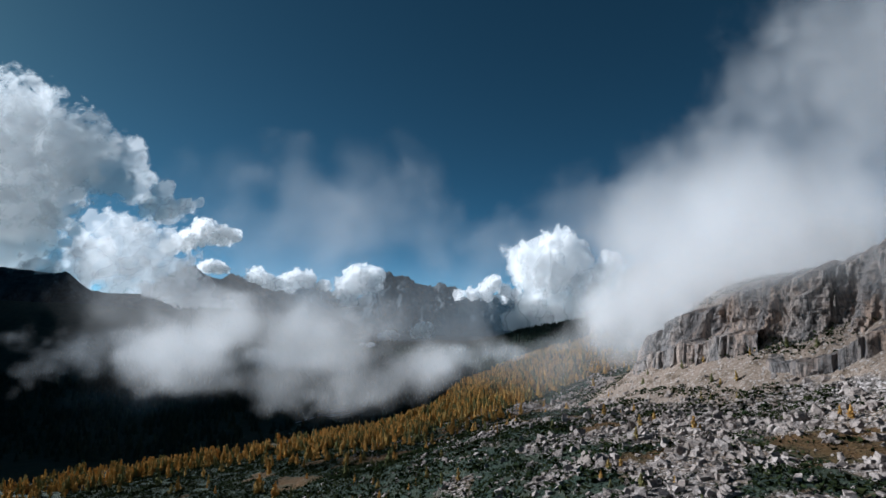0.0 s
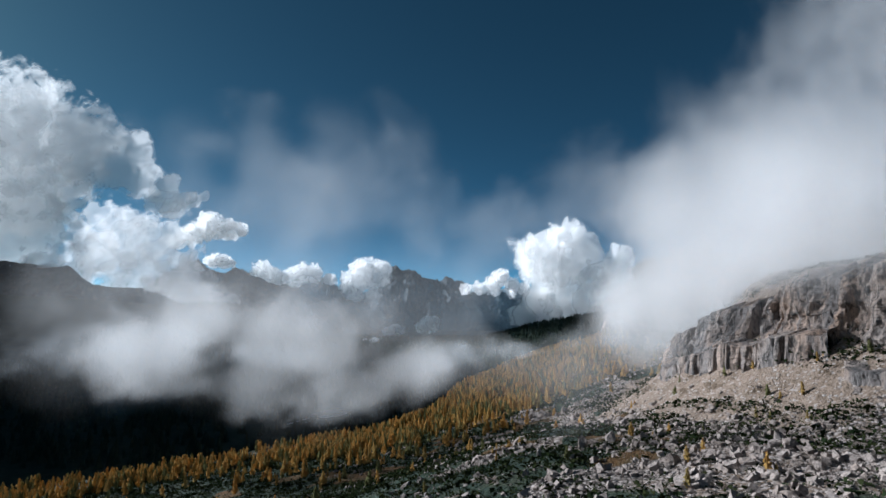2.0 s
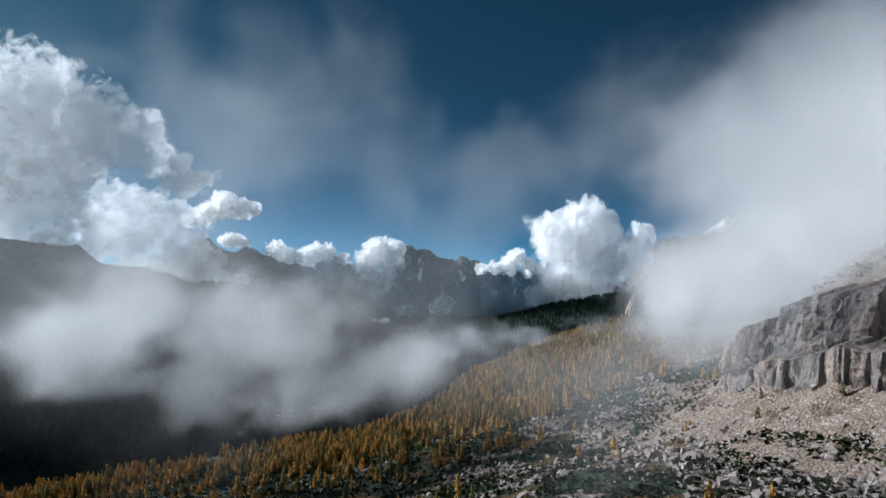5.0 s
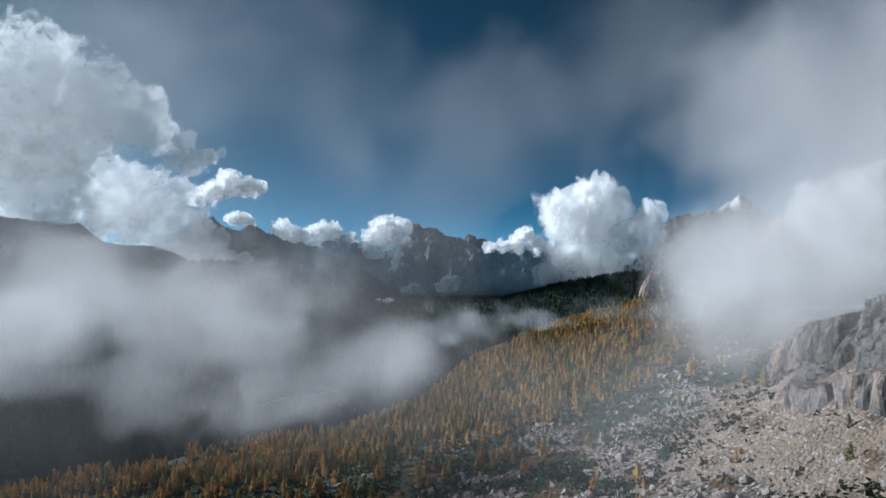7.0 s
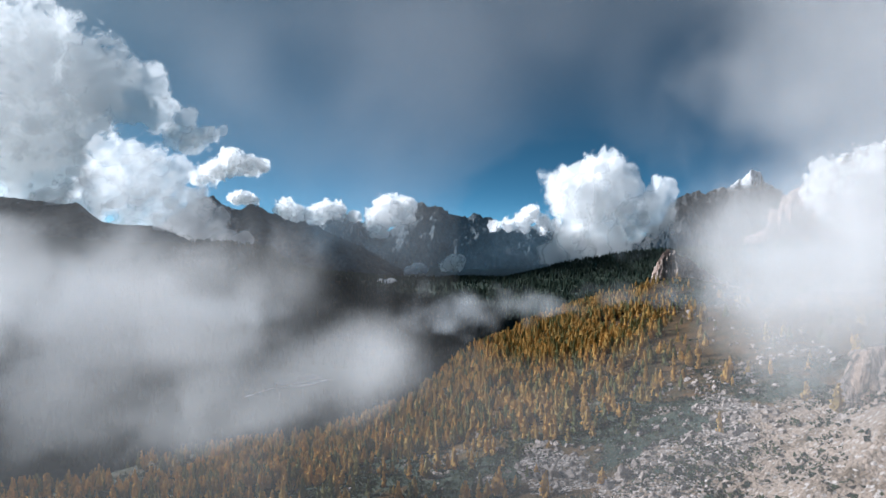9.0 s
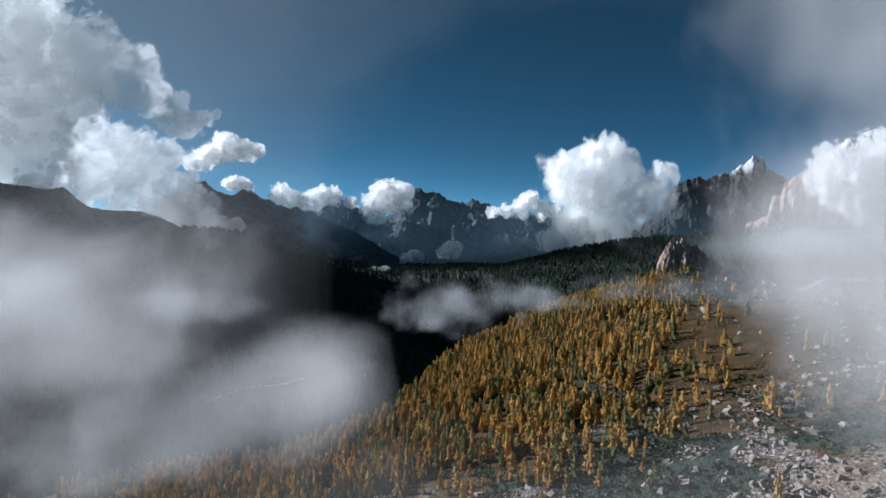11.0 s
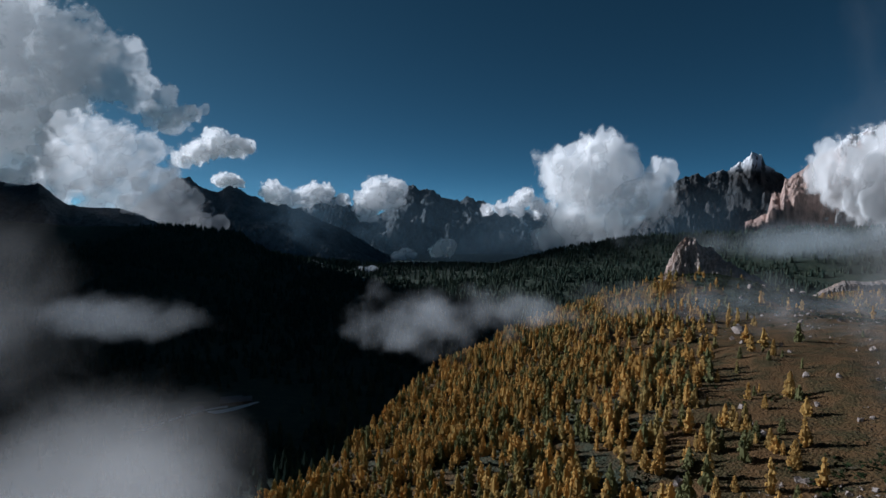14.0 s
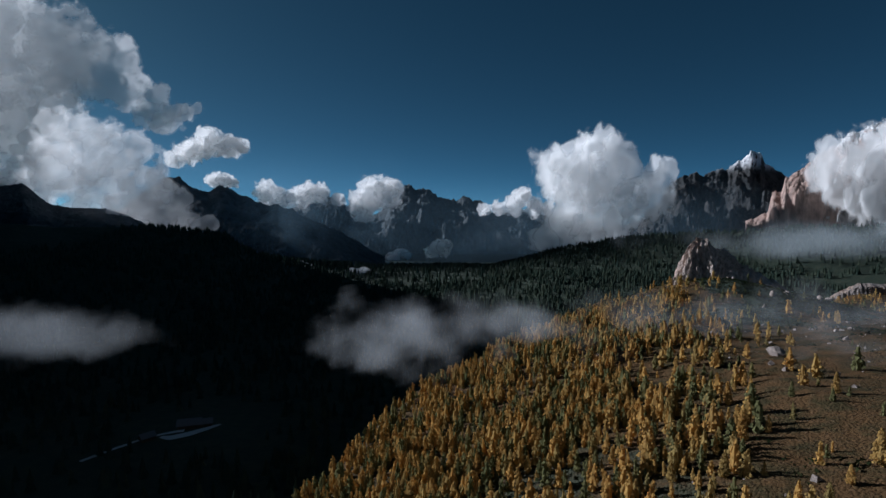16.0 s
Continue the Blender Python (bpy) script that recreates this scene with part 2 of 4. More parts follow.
def height(x, y):
    x, y = np.asarray(x, float), np.asarray(y, float)
    slope = np.interp(x, [-420, -260, -200, -115, -30, 50, 110, 150, 230, 400, 600, 900],
                      [-126, -121, -116, -109, -96, -74, -55, -45, -40, -58, -66, -70])
    hill = slope + np.where(y < 430, 0.085, 0.05) * (430 - np.clip(y, -400, 900))
    hill = hill + 14 * np.exp(-((x - 20) / 55) ** 2) * ramp(y, 320, 225)
    # the rocky spur beside the path
    foot = np.interp(y, [60, 150, 200, 250, 300, 340], [175, 150, 136, 122, 116, 150])
    spur = ramp(x - foot, -45, 40) * 31 + ramp(x - foot, 10, 48) * 14 + ramp(x - foot, 30, 260) * 22
    gully = 5 * (fbm(x / 34, y / 11, 0, 4, 61, ridged=True) - 0.55) * ramp(x - foot, -60, -20) * ramp(x - foot, 60, 20)
    hill = hill + (spur + gully) * ramp(y, 400, 290)
    # the mound under the rock tooth
    hill = hill + 13 * np.exp(-(((x - 240) / 66) ** 2 + ((y - 765) / 62) ** 2)) + 5 * np.exp(-(((x - 235) / 80) ** 2 + ((y - 715) / 40) ** 2)) * (fbm(x / 14, y / 14, 0, 3, 62, ridged=True) + 0.2)
    hill = hill + 7 * (fbm(x / 60, y / 60, 0, 5, 3) - 0.5) + 1.6 * (fbm(x / 9, y / 9, 0, 3, 8) - 0.5)
    hill = hill - 24 * np.exp(-(((x - 470) / 120) ** 2 + ((y - 900) / 110) ** 2))
    d = (edge_y(x) - y) * 0.75
    far = np.hypot(x - 54, y - 350)
    floor = -137 + 4 * fbm(x / 90, y / 90, 0, 3, 21) + 10 * (fbm(x / 300, y / 300, 0, 4, 33) - 0.5) * ramp(y, 700, 1200)
    floor = floor - 130 * ramp(far, 1500, 2900)
    # wooded hill under the snowy peak, its dark foothill, and the long dark ridge across the valley
    wooded = swell(x, y, 1950, 1180, 3200, [(-16, -7), (-8.5, -5.0), (-3, -4.75), (1.9, -4.25), (6, -3.1), (9.6, -2.1), (14, -1.3), (19.6, -0.6), (25, -0.3), (32, 0.0), (60, 1.0)], -140)
    foothill = swell(x, y, 1120, 800, 1420, [(-10, -7.4), (-4, -7.0), (0, -6.8), (9.6, -6.1), (18, -6.1), (26, -6.3), (32, -6.4), (60, -6)], -140)
    dark = swell(x, y, 1240, 600, 2300, [(-75, 1.5), (-50, 0.3), (-40, -0.5), (-32.5, -0.7), (-29.5, -1.0), (-25.7, -1.8), (-24.4, -2.9), (-22.5, -4.0), (-16.9, -5.3), (-12, -6.3), (-8.6, -6.9), (-4, -7.4)], -140)
    floor = floor + np.maximum(np.maximum(wooded, foothill), dark)
    drop = np.where(d < 0, hill + 0.62 * d, hill)
    return np.maximum(drop, floor) + 5 * np.exp(-np.abs(drop - floor) / 9)


def graded(lo, hi, mid, n, tight):
    u = np.linspace(-1, 1, n)
    s = np.sinh(u * tight) / np.sinh(tight)
    return mid + np.where(s < 0, s * (mid - lo), s * (hi - mid))


gx, gy = graded(-4700, 4700, 60, 420, 5.4), graded(-3500, 5000, 330, 420, 5.2)
GX, GY = np.meshgrid(gx, gy, indexing="ij")
GZ = height(GX, GY)
slope_x, slope_y = np.gradient(GZ, gx, gy)
steep = np.hypot(slope_x, slope_y)
ground_mesh = mesh_of("ground", np.stack([GX, GY, GZ], -1).reshape(-1, 3), grid_faces(420, 420), GROUND)


def scree_amount(x, y):
    s = ramp(x + 0.06 * (330 - y) + 60 * (fbm(x / 40, y / 40, 0, 4, 72) - 0.5), 62, 100) * ramp(y - 0.9 * np.clip(x - 90, 0, 60), 345, 270) * ramp(y, 128, 156)
    return np.clip(s + 0.85 * ramp(fbm(x / 17, y / 17, 0, 4, 71), 0.49, 0.57) * ramp(y, 480, 300) * ramp(x, -25, 25), 0, 1)


def cliff_foot(y):
    return np.interp(y, [60, 120, 160, 200, 250, 300, 340], [240, 205, 165, 141, 124, 118, 140])


def earth_amount(x, y):
    """Dusty slope between the cliff and the scree."""
    d = x - cliff_foot(y) + 26 * (fbm(x / 30, y / 30, 0, 4, 79) - 0.5)
    return ramp(d, -52, -30) * ramp(y, 375, 320)


def heath_patch(x, y):
    """Mats of dwarf pine: thick below the scree, thinning out towards the cliff."""
    n = fbm(x / 26, y / 26, 0, 4, 66)
    return ramp(n + 0.1 * ramp(x, 20, -20), 0.36, 0.44) * ramp(x, 175, 90) * ramp(y, 70, 95) * (1 - 0.97 * scree_amount(x, y)) * (1 - 0.85 * ramp(x, 62, 90) * ramp(y, 300, 250)) * ramp(y, 660, 480) * (0.55 + 0.45 * ramp(y, 440, 380)) + 1.0 * ramp(fbm((x + 0.3 * y) / 15, y / 40, 0, 3, 67), 0.525, 0.54) * ramp(x, 60, 85) * ramp(x, 190, 165) * ramp(y, 400, 340) * ramp(y, 120, 170)


def tooth_foot(x, y):
    """The dark green mound under the rock tooth."""
    return np.exp(-(((x - 290 - 0.3 * (y - 720)) / 155) ** 2 + ((y - 720) / 135) ** 2) ** 2) * ramp(fbm(x / 50, y / 50, 0, 4, 63), 0.26, 0.4)


def wood_amount(x, y):
    """Dark heath and forest floor, past the shoulder and on the valley sides."""
    return np.clip(ramp((edge_y(x) - y) * 0.75, 0, -25) + 0.9 * heath_patch(x, y) + 0.8 * tooth_foot(x, y), 0, 1)


attribute(ground_mesh, "scree", np.clip(scree_amount(GX, GY) + ramp(steep, 0.75, 1.1) * (GY < 420), 0, 1))
attribute(ground_mesh, "earth", earth_amount(GX, GY))
attribute(ground_mesh, "wood", wood_amount(GX, GY))
tagged(new("ground", ground_mesh), "mountain slope of scree, dry grass and dark heath", "ground", kind="structure")


# ---------------------------------------------------------------- mountains
EYE = (54.0, 350.0)


def mountain(name, label, distance, crest, depth, mat, seed, base=-140.0, rough=1.0, snow=None, power=0.8, fall=0.0):
    """A range across the view: crest is rows of (bearing from +y in degrees, summit height)."""
    crest = np.array(crest)
    nu, nv = 280, 80
    b = np.linspace(crest[0, 0], crest[-1, 0], nu)
    top = np.interp(b, crest[:, 0], crest[:, 1])
    v = np.linspace(-1, 0.45, nv)
    B, V = np.meshgrid(b, v, indexing="ij")
    R = distance / np.cos(np.radians(B)) + V * depth
    X, Y = EYE[0] + R * np.sin(np.radians(B)), EYE[1] + R * np.cos(np.radians(B))
    k = 1 / (0.22 * depth)
    warp = fbm(X * k * 0.6, Y * k * 0.6, 0, 3, seed + 2)
    rid = fbm(X * k * 0.9 + warp, Y * k * 0.9 - warp, 0, 6, seed, ridged=True)
    crag = fbm(b * distance * 0.0175 / (0.11 * depth), b * 0 + 3.1, 0, 5, seed + 9)
    top = top + (crag - 0.5) * 0.13 * depth * rough
    shape = np.clip(np.where(V < 0, 1 + V, 1 - V / 0.45), 0, 1) ** power
    Z = base + (top[:, None] - base) * np.clip(shape + (rid - 0.6) * 0.95 * rough * np.clip(1 - shape, 0, 1) * np.clip(shape * 5, 0, 1) * 1.3, 0, 1.02)
    Z = Z + (fbm(X * k * 7, Y * k * 7, Z * k * 4, 4, seed + 4, ridged=True) - 0.5) * 0.05 * depth * rough * np.clip(shape * 6, 0, 1)
    me = mesh_of(name, np.stack([X, Y, Z], -1).reshape(-1, 3), grid_faces(nu, nv), mat)
    if snow:
        attribute(me, "snow", ramp(Z, snow[0], snow[1]).ravel())
    return tagged(new(name, me), label, "mountain")


def snowy(mat_name, light, dark, warm):
    m = rock_material(mat_name, light, dark, warm, 0.06, 2.5)
    nt = m.node_tree
    b = nt.nodes["Principled BSDF"]
    old = b.inputs["Base Color"].links[0].from_socket
    up = nt.nodes.new("ShaderNodeSeparateXYZ")
    nt.links.new(nt.nodes.new("ShaderNodeNewGeometry").outputs["Normal"], up.inputs[0])
    lie = sums(nt, "ADD", sums(nt, "MULTIPLY", up.outputs["Z"], 0.9), noise_tex(nt, 0.02, 6))
    f = sums(nt, "MULTIPLY", band(nt, lie, 0.8, 0.98), named(nt, "snow"))
    nt.links.new(mixed(nt, f, old, (0.85, 0.87, 0.9)), b.inputs["Base Color"])
    return m


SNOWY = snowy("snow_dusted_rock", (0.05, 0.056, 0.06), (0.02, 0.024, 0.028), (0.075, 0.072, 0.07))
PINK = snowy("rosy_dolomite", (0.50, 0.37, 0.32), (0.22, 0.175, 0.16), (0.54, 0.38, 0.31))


def crest_of(distance, rows):
    """Bearing and height above the path's end from small angles: rows of (degrees right of +y, degrees above level)."""
    return [(b, distance / math.cos(radians(b)) * math.tan(radians(e)) + 2) for b, e in rows]


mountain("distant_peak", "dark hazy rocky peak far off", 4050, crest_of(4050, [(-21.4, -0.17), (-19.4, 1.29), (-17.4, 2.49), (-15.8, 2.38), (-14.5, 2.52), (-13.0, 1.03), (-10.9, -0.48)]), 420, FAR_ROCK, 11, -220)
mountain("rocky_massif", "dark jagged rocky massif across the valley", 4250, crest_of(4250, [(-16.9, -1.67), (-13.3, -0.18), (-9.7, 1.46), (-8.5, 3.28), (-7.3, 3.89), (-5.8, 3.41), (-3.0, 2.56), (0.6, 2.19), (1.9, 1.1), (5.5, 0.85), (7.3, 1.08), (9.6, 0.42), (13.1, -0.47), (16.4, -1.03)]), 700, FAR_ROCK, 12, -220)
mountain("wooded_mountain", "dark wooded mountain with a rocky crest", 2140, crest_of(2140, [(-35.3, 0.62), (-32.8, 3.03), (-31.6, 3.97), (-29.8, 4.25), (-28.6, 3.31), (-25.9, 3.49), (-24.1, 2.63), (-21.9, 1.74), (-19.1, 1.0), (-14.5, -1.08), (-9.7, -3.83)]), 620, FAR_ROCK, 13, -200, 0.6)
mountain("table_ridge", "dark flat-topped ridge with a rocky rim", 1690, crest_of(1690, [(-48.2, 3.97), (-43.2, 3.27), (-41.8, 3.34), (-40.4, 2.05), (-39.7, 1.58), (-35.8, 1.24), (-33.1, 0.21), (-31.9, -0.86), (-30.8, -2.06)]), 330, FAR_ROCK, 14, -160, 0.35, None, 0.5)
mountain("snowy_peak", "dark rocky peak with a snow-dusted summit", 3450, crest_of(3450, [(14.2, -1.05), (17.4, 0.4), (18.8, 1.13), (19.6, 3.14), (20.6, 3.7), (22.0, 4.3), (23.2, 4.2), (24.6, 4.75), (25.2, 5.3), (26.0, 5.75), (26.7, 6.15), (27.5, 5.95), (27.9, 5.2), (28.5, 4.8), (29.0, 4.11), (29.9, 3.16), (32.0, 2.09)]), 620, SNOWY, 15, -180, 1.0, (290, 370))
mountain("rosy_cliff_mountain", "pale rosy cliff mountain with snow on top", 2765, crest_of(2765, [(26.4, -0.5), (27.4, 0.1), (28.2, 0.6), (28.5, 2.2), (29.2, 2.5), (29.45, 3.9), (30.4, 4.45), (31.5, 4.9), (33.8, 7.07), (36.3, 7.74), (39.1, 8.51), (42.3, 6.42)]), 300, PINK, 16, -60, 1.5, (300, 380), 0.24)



# ---------------------------------------------------------------- clouds
def icosphere(sub):
    bm = bmesh.new()
    bmesh.ops.create_icosphere(bm, subdivisions=sub, radius=1)
    v = np.array([p.co[:] for p in bm.verts])
    f = np.array([[p.index for p in q.verts] for q in bm.faces])
    bm.free()
    return v, f


BALL = {s: icosphere(s) for s in (1, 2, 3, 4)}


def bank(name, label, mat, lumps, layers, turn, cell, seed, wave=0.09, category="mist", uneven=1.1, nu=64, nw=44, clear=(34, 14)):
    """A cloud of droplets, layer behind layer. lumps: rows of (centre, half sizes); turn: where the layers face, in degrees from -y."""
    lumps = [(np.array(c, float), np.array(h, float)) for c, h in lumps]
    side = np.array((math.cos(radians(turn)), math.sin(radians(turn)), 0))
    deep = np.array((-math.sin(radians(turn)), math.cos(radians(turn)), 0))
    reach = lambda axis: (min(c @ axis - np.abs(h * 1.42) @ np.abs(axis) for c, h in lumps), max(c @ axis + np.abs(h * 1.42) @ np.abs(axis) for c, h in lumps))
    (a0, a1), (d0, d1), (z0, z1) = reach(side), reach(deep), reach(np.array((0, 0, 1.0)))
    A, W = np.meshgrid(np.linspace(a0, a1, nu), np.linspace(z0, z1, nw), indexing="ij")
    f = grid_faces(nu, nw)
    V, F, T, count = [], [], [], 0
    for i, d in enumerate(np.linspace(d0, d1, layers + 2)[1:-1]):
        P = A[..., None] * side + W[..., None] * (0, 0, 1) + d * deep
        push = wave * cell * 4 * (fbm(P[..., 0] / cell, P[..., 2] / cell, i * 7.7, 2, seed + 3) - 0.5)
        P = P + push[..., None] * deep
        shape = np.max([1 - np.sqrt((((P - c) / h) ** 2).sum(-1)) for c, h in lumps], axis=0)
        thick = shape + uneven * (fbm(P[..., 0] / cell, P[..., 1] / cell, P[..., 2] / cell, 4, seed) - 0.5)
        # thin out before the outer limits
        u, w = (A - a0) / (a1 - a0), (W - z0) / (z1 - z0)
        thick = thick - 1.5 * (1 - ramp(np.minimum(np.minimum(u, 1 - u), np.minimum(w, 1 - w)), 0, 0.07))
        # clear air along the way
        way = np.sqrt((P[..., 0] - 0.155 * P[..., 1]) ** 2 + P[..., 2] ** 2)
        thick = thick - 2.5 * ramp(way, *clear) * (P[..., 1] < 375)
        keep = thick.ravel()[f].max(1) > -0.2
        if keep.any():
            used, back = np.unique(f[keep], return_inverse=True)
            V.append(P.reshape(-1, 3)[used]), T.append(thick.ravel()[used]), F.append(back.reshape(-1, 4) + count)
            count += len(used)
    me = mesh_of(name, np.concatenate(V), np.concatenate(F), mat)
    attribute(me, "thick", np.concatenate(T))
    return tagged(new(name, me), label, category, "clouds and mist", "stuff")


def aloft(distance, rows, flat=1.0, deep=0.8):
    """Lumps from rows of (bearing, degrees above level, radius) at a distance."""
    out = []
    for bearing, up, r in rows:
        away, turn = distance / math.cos(radians(bearing)), radians(bearing)
        out.append(((EYE[0] + away * math.sin(turn), EYE[1] + away * math.cos(turn), 2 + away * math.tan(radians(up))), (r, r * deep, r * flat)))
    return out


# less white than HEAP: the shade of the cloud's belly is put into the colour
GREY = vapour_material("grey_cloud", 0.6, 0.010, 0.26, 0.04, 0.86)
HEAP = vapour_material("heap_cloud", 0.62, 0.011, 0.26, 0.04)
PALE = vapour_material("pale_cloud", 0.42, 0.011, 0.26, 0.04)
SMALL = vapour_material("small_cloud", 0.85, 0.02, 0.26, 0.0)
bank("cumulus_cloud", "tall bright white cumulus cloud", HEAP, aloft(2190, [(12.8, 6.51, 145), (14.6, 5.02, 141), (8.7, 5.17, 117), (11.3, 3.36, 188), (14.7, 2.44, 188), (18.7, 4.62, 94), (17.7, 2.68, 141), (10.5, 0.12, 141), (13.3, 0.0, 150), (7.3, -1.98, 80), (9.6, -1.97, 89)], 1.0), 12, 26, 75, 1, category="cloud", uneven=0.9, nu=68, nw=58)
bank("cumulus_cloud", "huge grey-bellied cumulus cloud with bright rims", GREY, aloft(3400, [(-44.8, 12.24, 770), (-42.12, 13.14, 515), (-38.85, 13.91, 374), (-35.74, 13.68, 278), (-33.12, 12.57, 191), (-31.06, 11.69, 110), (-42.12, 8.19, 393), (-43.34, 4.86, 350), (-41.28, 5.71, 194)], 1.0), 11, 26, 150, 2, category="cloud", uneven=0.8, nu=60, nw=50)
bank("cumulus_cloud", "grey and white cumulus cloud rising behind a dark ridge", PALE, aloft(1750, [(-39.24, 8.4, 72), (-37.83, 7.91, 104), (-35.96, 7.07, 101), (-33.54, 6.37, 88), (-35.61, 4.31, 148), (-37.92, 5.2, 126), (-32.94, 3.37, 128), (-30.86, 1.7, 95), (-28.93, 0.4, 59), (-27.02, -0.28, 39), (-33.91, 1.5, 130), (-39.57, 4.61, 140), (-40.82, 2.38, 113), (-42.69, 2.8, 131), (-37.63, 1.31, 97)], 1.0), 12, 26, 42, 3, category="cloud", uneven=1.5, nu=60, nw=50)
bank("cumulus_cloud", "small bright cumulus cloud", SMALL, aloft(3900, [(-30.1, 6.17, 92), (-28.6, 6.94, 142), (-27.0, 7.74, 150), (-25.4, 7.5, 129), (-24.2, 7.56, 92)], 0.8), 7, 14, 60, 4, category="cloud", uneven=0.9, nu=46, nw=34)
bank("cumulus_cloud", "torn grey and white scrap of cloud", PALE, aloft(3300, [(-32.28, 10.15, 110), (-30.87, 9.87, 128), (-29.4, 10.66, 97), (-28.06, 10.93, 53)], 0.8), 7, 14, 60, 18, category="cloud", uneven=1.0, nu=46, nw=34)
bank("cumulus_cloud", "small bright cumulus cloud", SMALL, aloft(3900, [(-26.6, 4.25, 79), (-25.7, 4.16, 83), (-25.0, 3.96, 58)], 0.8), 6, 14, 45, 5, category="cloud", uneven=0.9, nu=46, nw=34)
bank("cumulus_cloud", "white cumulus cloud behind the peaks", SMALL, aloft(3800, [(-21.6, 2.72, 114), (-20.5, 2.33, 98)], 1.0), 6, 14, 60, 6, category="cloud", uneven=0.9, nu=46, nw=34)
bank("cumulus_cloud", "white cumulus cloud behind the peaks", SMALL, aloft(3800, [(-19.1, 2.35, 81), (-17.7, 2.9, 106), (-16.5, 3.09, 89), (-14.5, 2.4, 61)], 1.0), 6, 14, 60, 16, category="cloud", uneven=0.9, nu=46, nw=34)
bank("cumulus_cloud", "white cumulus cloud on a mountain shoulder", SMALL, aloft(3650, [(-12.1, 1.93, 117), (-10.9, 2.84, 133), (-9.4, 3.15, 117), (-8.5, 3.58, 70), (-11.8, 1.03, 94)], 1.0), 7, 14, 65, 7, category="cloud", uneven=0.9, nu=46, nw=34)
bank("cumulus_cloud", "white cumulus cloud behind the peaks", SMALL, aloft(3800, [(1.0, 1.22, 57), (2.5, 1.46, 65), (4.0, 1.64, 89), (5.0, 2.42, 89), (6.4, 1.57, 81), (7.9, 1.32, 65)], 1.0), 6, 14, 60, 8, category="cloud", uneven=0.9, nu=46, nw=34)
bank("cumulus_cloud", "small low cloud over the valley", SMALL, aloft(2500, [(-4.5, -3.31, 45), (-3.7, -2.82, 54), (-3.1, -2.57, 37)], 1.0), 6, 14, 36, 9, category="cloud", uneven=0.9, nu=46, nw=34)
bank("cumulus_cloud", "small low cloud over the valley", SMALL, aloft(2200, [(-9.1, -3.84, 31), (-8.2, -3.54, 35), (-7.4, -3.67, 28)], 0.8), 6, 14, 30, 10, category="cloud", uneven=0.9, nu=46, nw=34)
bank("cumulus_cloud", "small low cloud over the valley", SMALL, aloft(1300, [(-14.0, -5.54, 18), (-12.9, -5.38, 21), (-11.9, -5.15, 18), (-15.2, -5.52, 13)], 0.6), 6, 14, 18, 11, category="cloud", uneven=0.9, nu=46, nw=34)
bank("cumulus_cloud", "small low cloud over the valley", SMALL, aloft(1300, [(-18.6, -4.43, 17), (-17.8, -4.63, 15), (-16.9, -4.88, 13)], 0.6), 6, 14, 16, 17, category="cloud", uneven=0.9, nu=46, nw=34)
bank("cumulus_cloud", "white cloud leaning on a cliff", HEAP, aloft(2420, [(32.9, 4.5, 130), (34.5, 4.41, 181), (36.1, 4.78, 181), (37.6, 3.31, 207), (35.1, 2.01, 181), (37.3, 1.02, 181), (33.4, 2.54, 104), (32.7, 5.97, 73)], 1.0), 10, 22, 85, 12, category="cloud", uneven=0.9, nu=46, nw=34)
MIST = vapour_material("mist", 0.18, 0.035, 0.7, 0.07, 0.93)
SOFT = vapour_material("soft_mist", 0.19, 0.03, 0.8, 0.04, 0.74)
SHEET = vapour_material("thin_mist", 0.06, 0.030, 0.8, 0.08)
WISP = vapour_material("wispy_mist", 0.10, 0.05, 0.7, 0.12)
THIN = vapour_material("torn_mist", 0.08, 0.045, 0.9, 0.04, 0.9, (0.9, 0.95, 1.0))
FAR_MIST = vapour_material("far_mist", 0.16, 0.008, 0.7, 0.05, 0.92, (0.84, 0.93, 1.0))
HAZE = vapour_material("valley_haze", 0.07, 0.002, 1.0, -0.1, 0.95, (0.5, 0.76, 1.0))
bank("mist_bank", "bright white mist bank over the valley rim", MIST,
     [((-85, 373, -24), (76, 30, 40)), ((-175, 378, -22), (110, 36, 44)), ((-140, 362, -50), (70, 26, 18)), ((-24, 376, -44), (40, 20, 20)), ((-52, 374, -52), (48, 22, 22))], 20, 10, 36, 61, uneven=1.7, nu=64, nw=44)
bank("mist_bank", "tall white mist bank against the cliff", SOFT,
     [((235, 345, 48), (135, 62, 85)), ((150, 365, 42), (66, 45, 60)), ((275, 325, 140), (95, 50, 120))], 24, 8, 62, 62)
bank("mist_veil", "thin high veil of mist", SHEET,
     [((5, 266, 34), (95, 16, 40)), ((62, 264, 48), (45, 14, 36)), ((-70, 268, 40), (60, 14, 44))], 12, 8, 24, 63, uneven=1.7, clear=(15, 7))
bank("mist_bank", "grey mist in the shaded valley", THIN,
     [((-300, 545, -54), (130, 50, 34)), ((-200, 630, -62), (75, 30, 16)), ((-330, 560, -95), (90, 40, 22))], 18, 20, 30, 64, uneven=2.2, nu=64, nw=40)
bank("mist_wisp", "thin mist wisp drifting over the larches", THIN,
     [((22, 640, -62), (66, 28, 22)), ((78, 655, -58), (44, 24, 14))], 14, 12, 18, 65, uneven=2.2, nu=64, nw=34)
bank("mist_wisp", "thin mist wisp drifting over the larches", THIN,
     [((175, 610, -48), (95, 36, 20)), ((225, 540, -50), (60, 32, 18)), ((295, 650, -54), (85, 30, 18))], 11, 8, 20, 68, uneven=2.4, nu=72, nw=32)
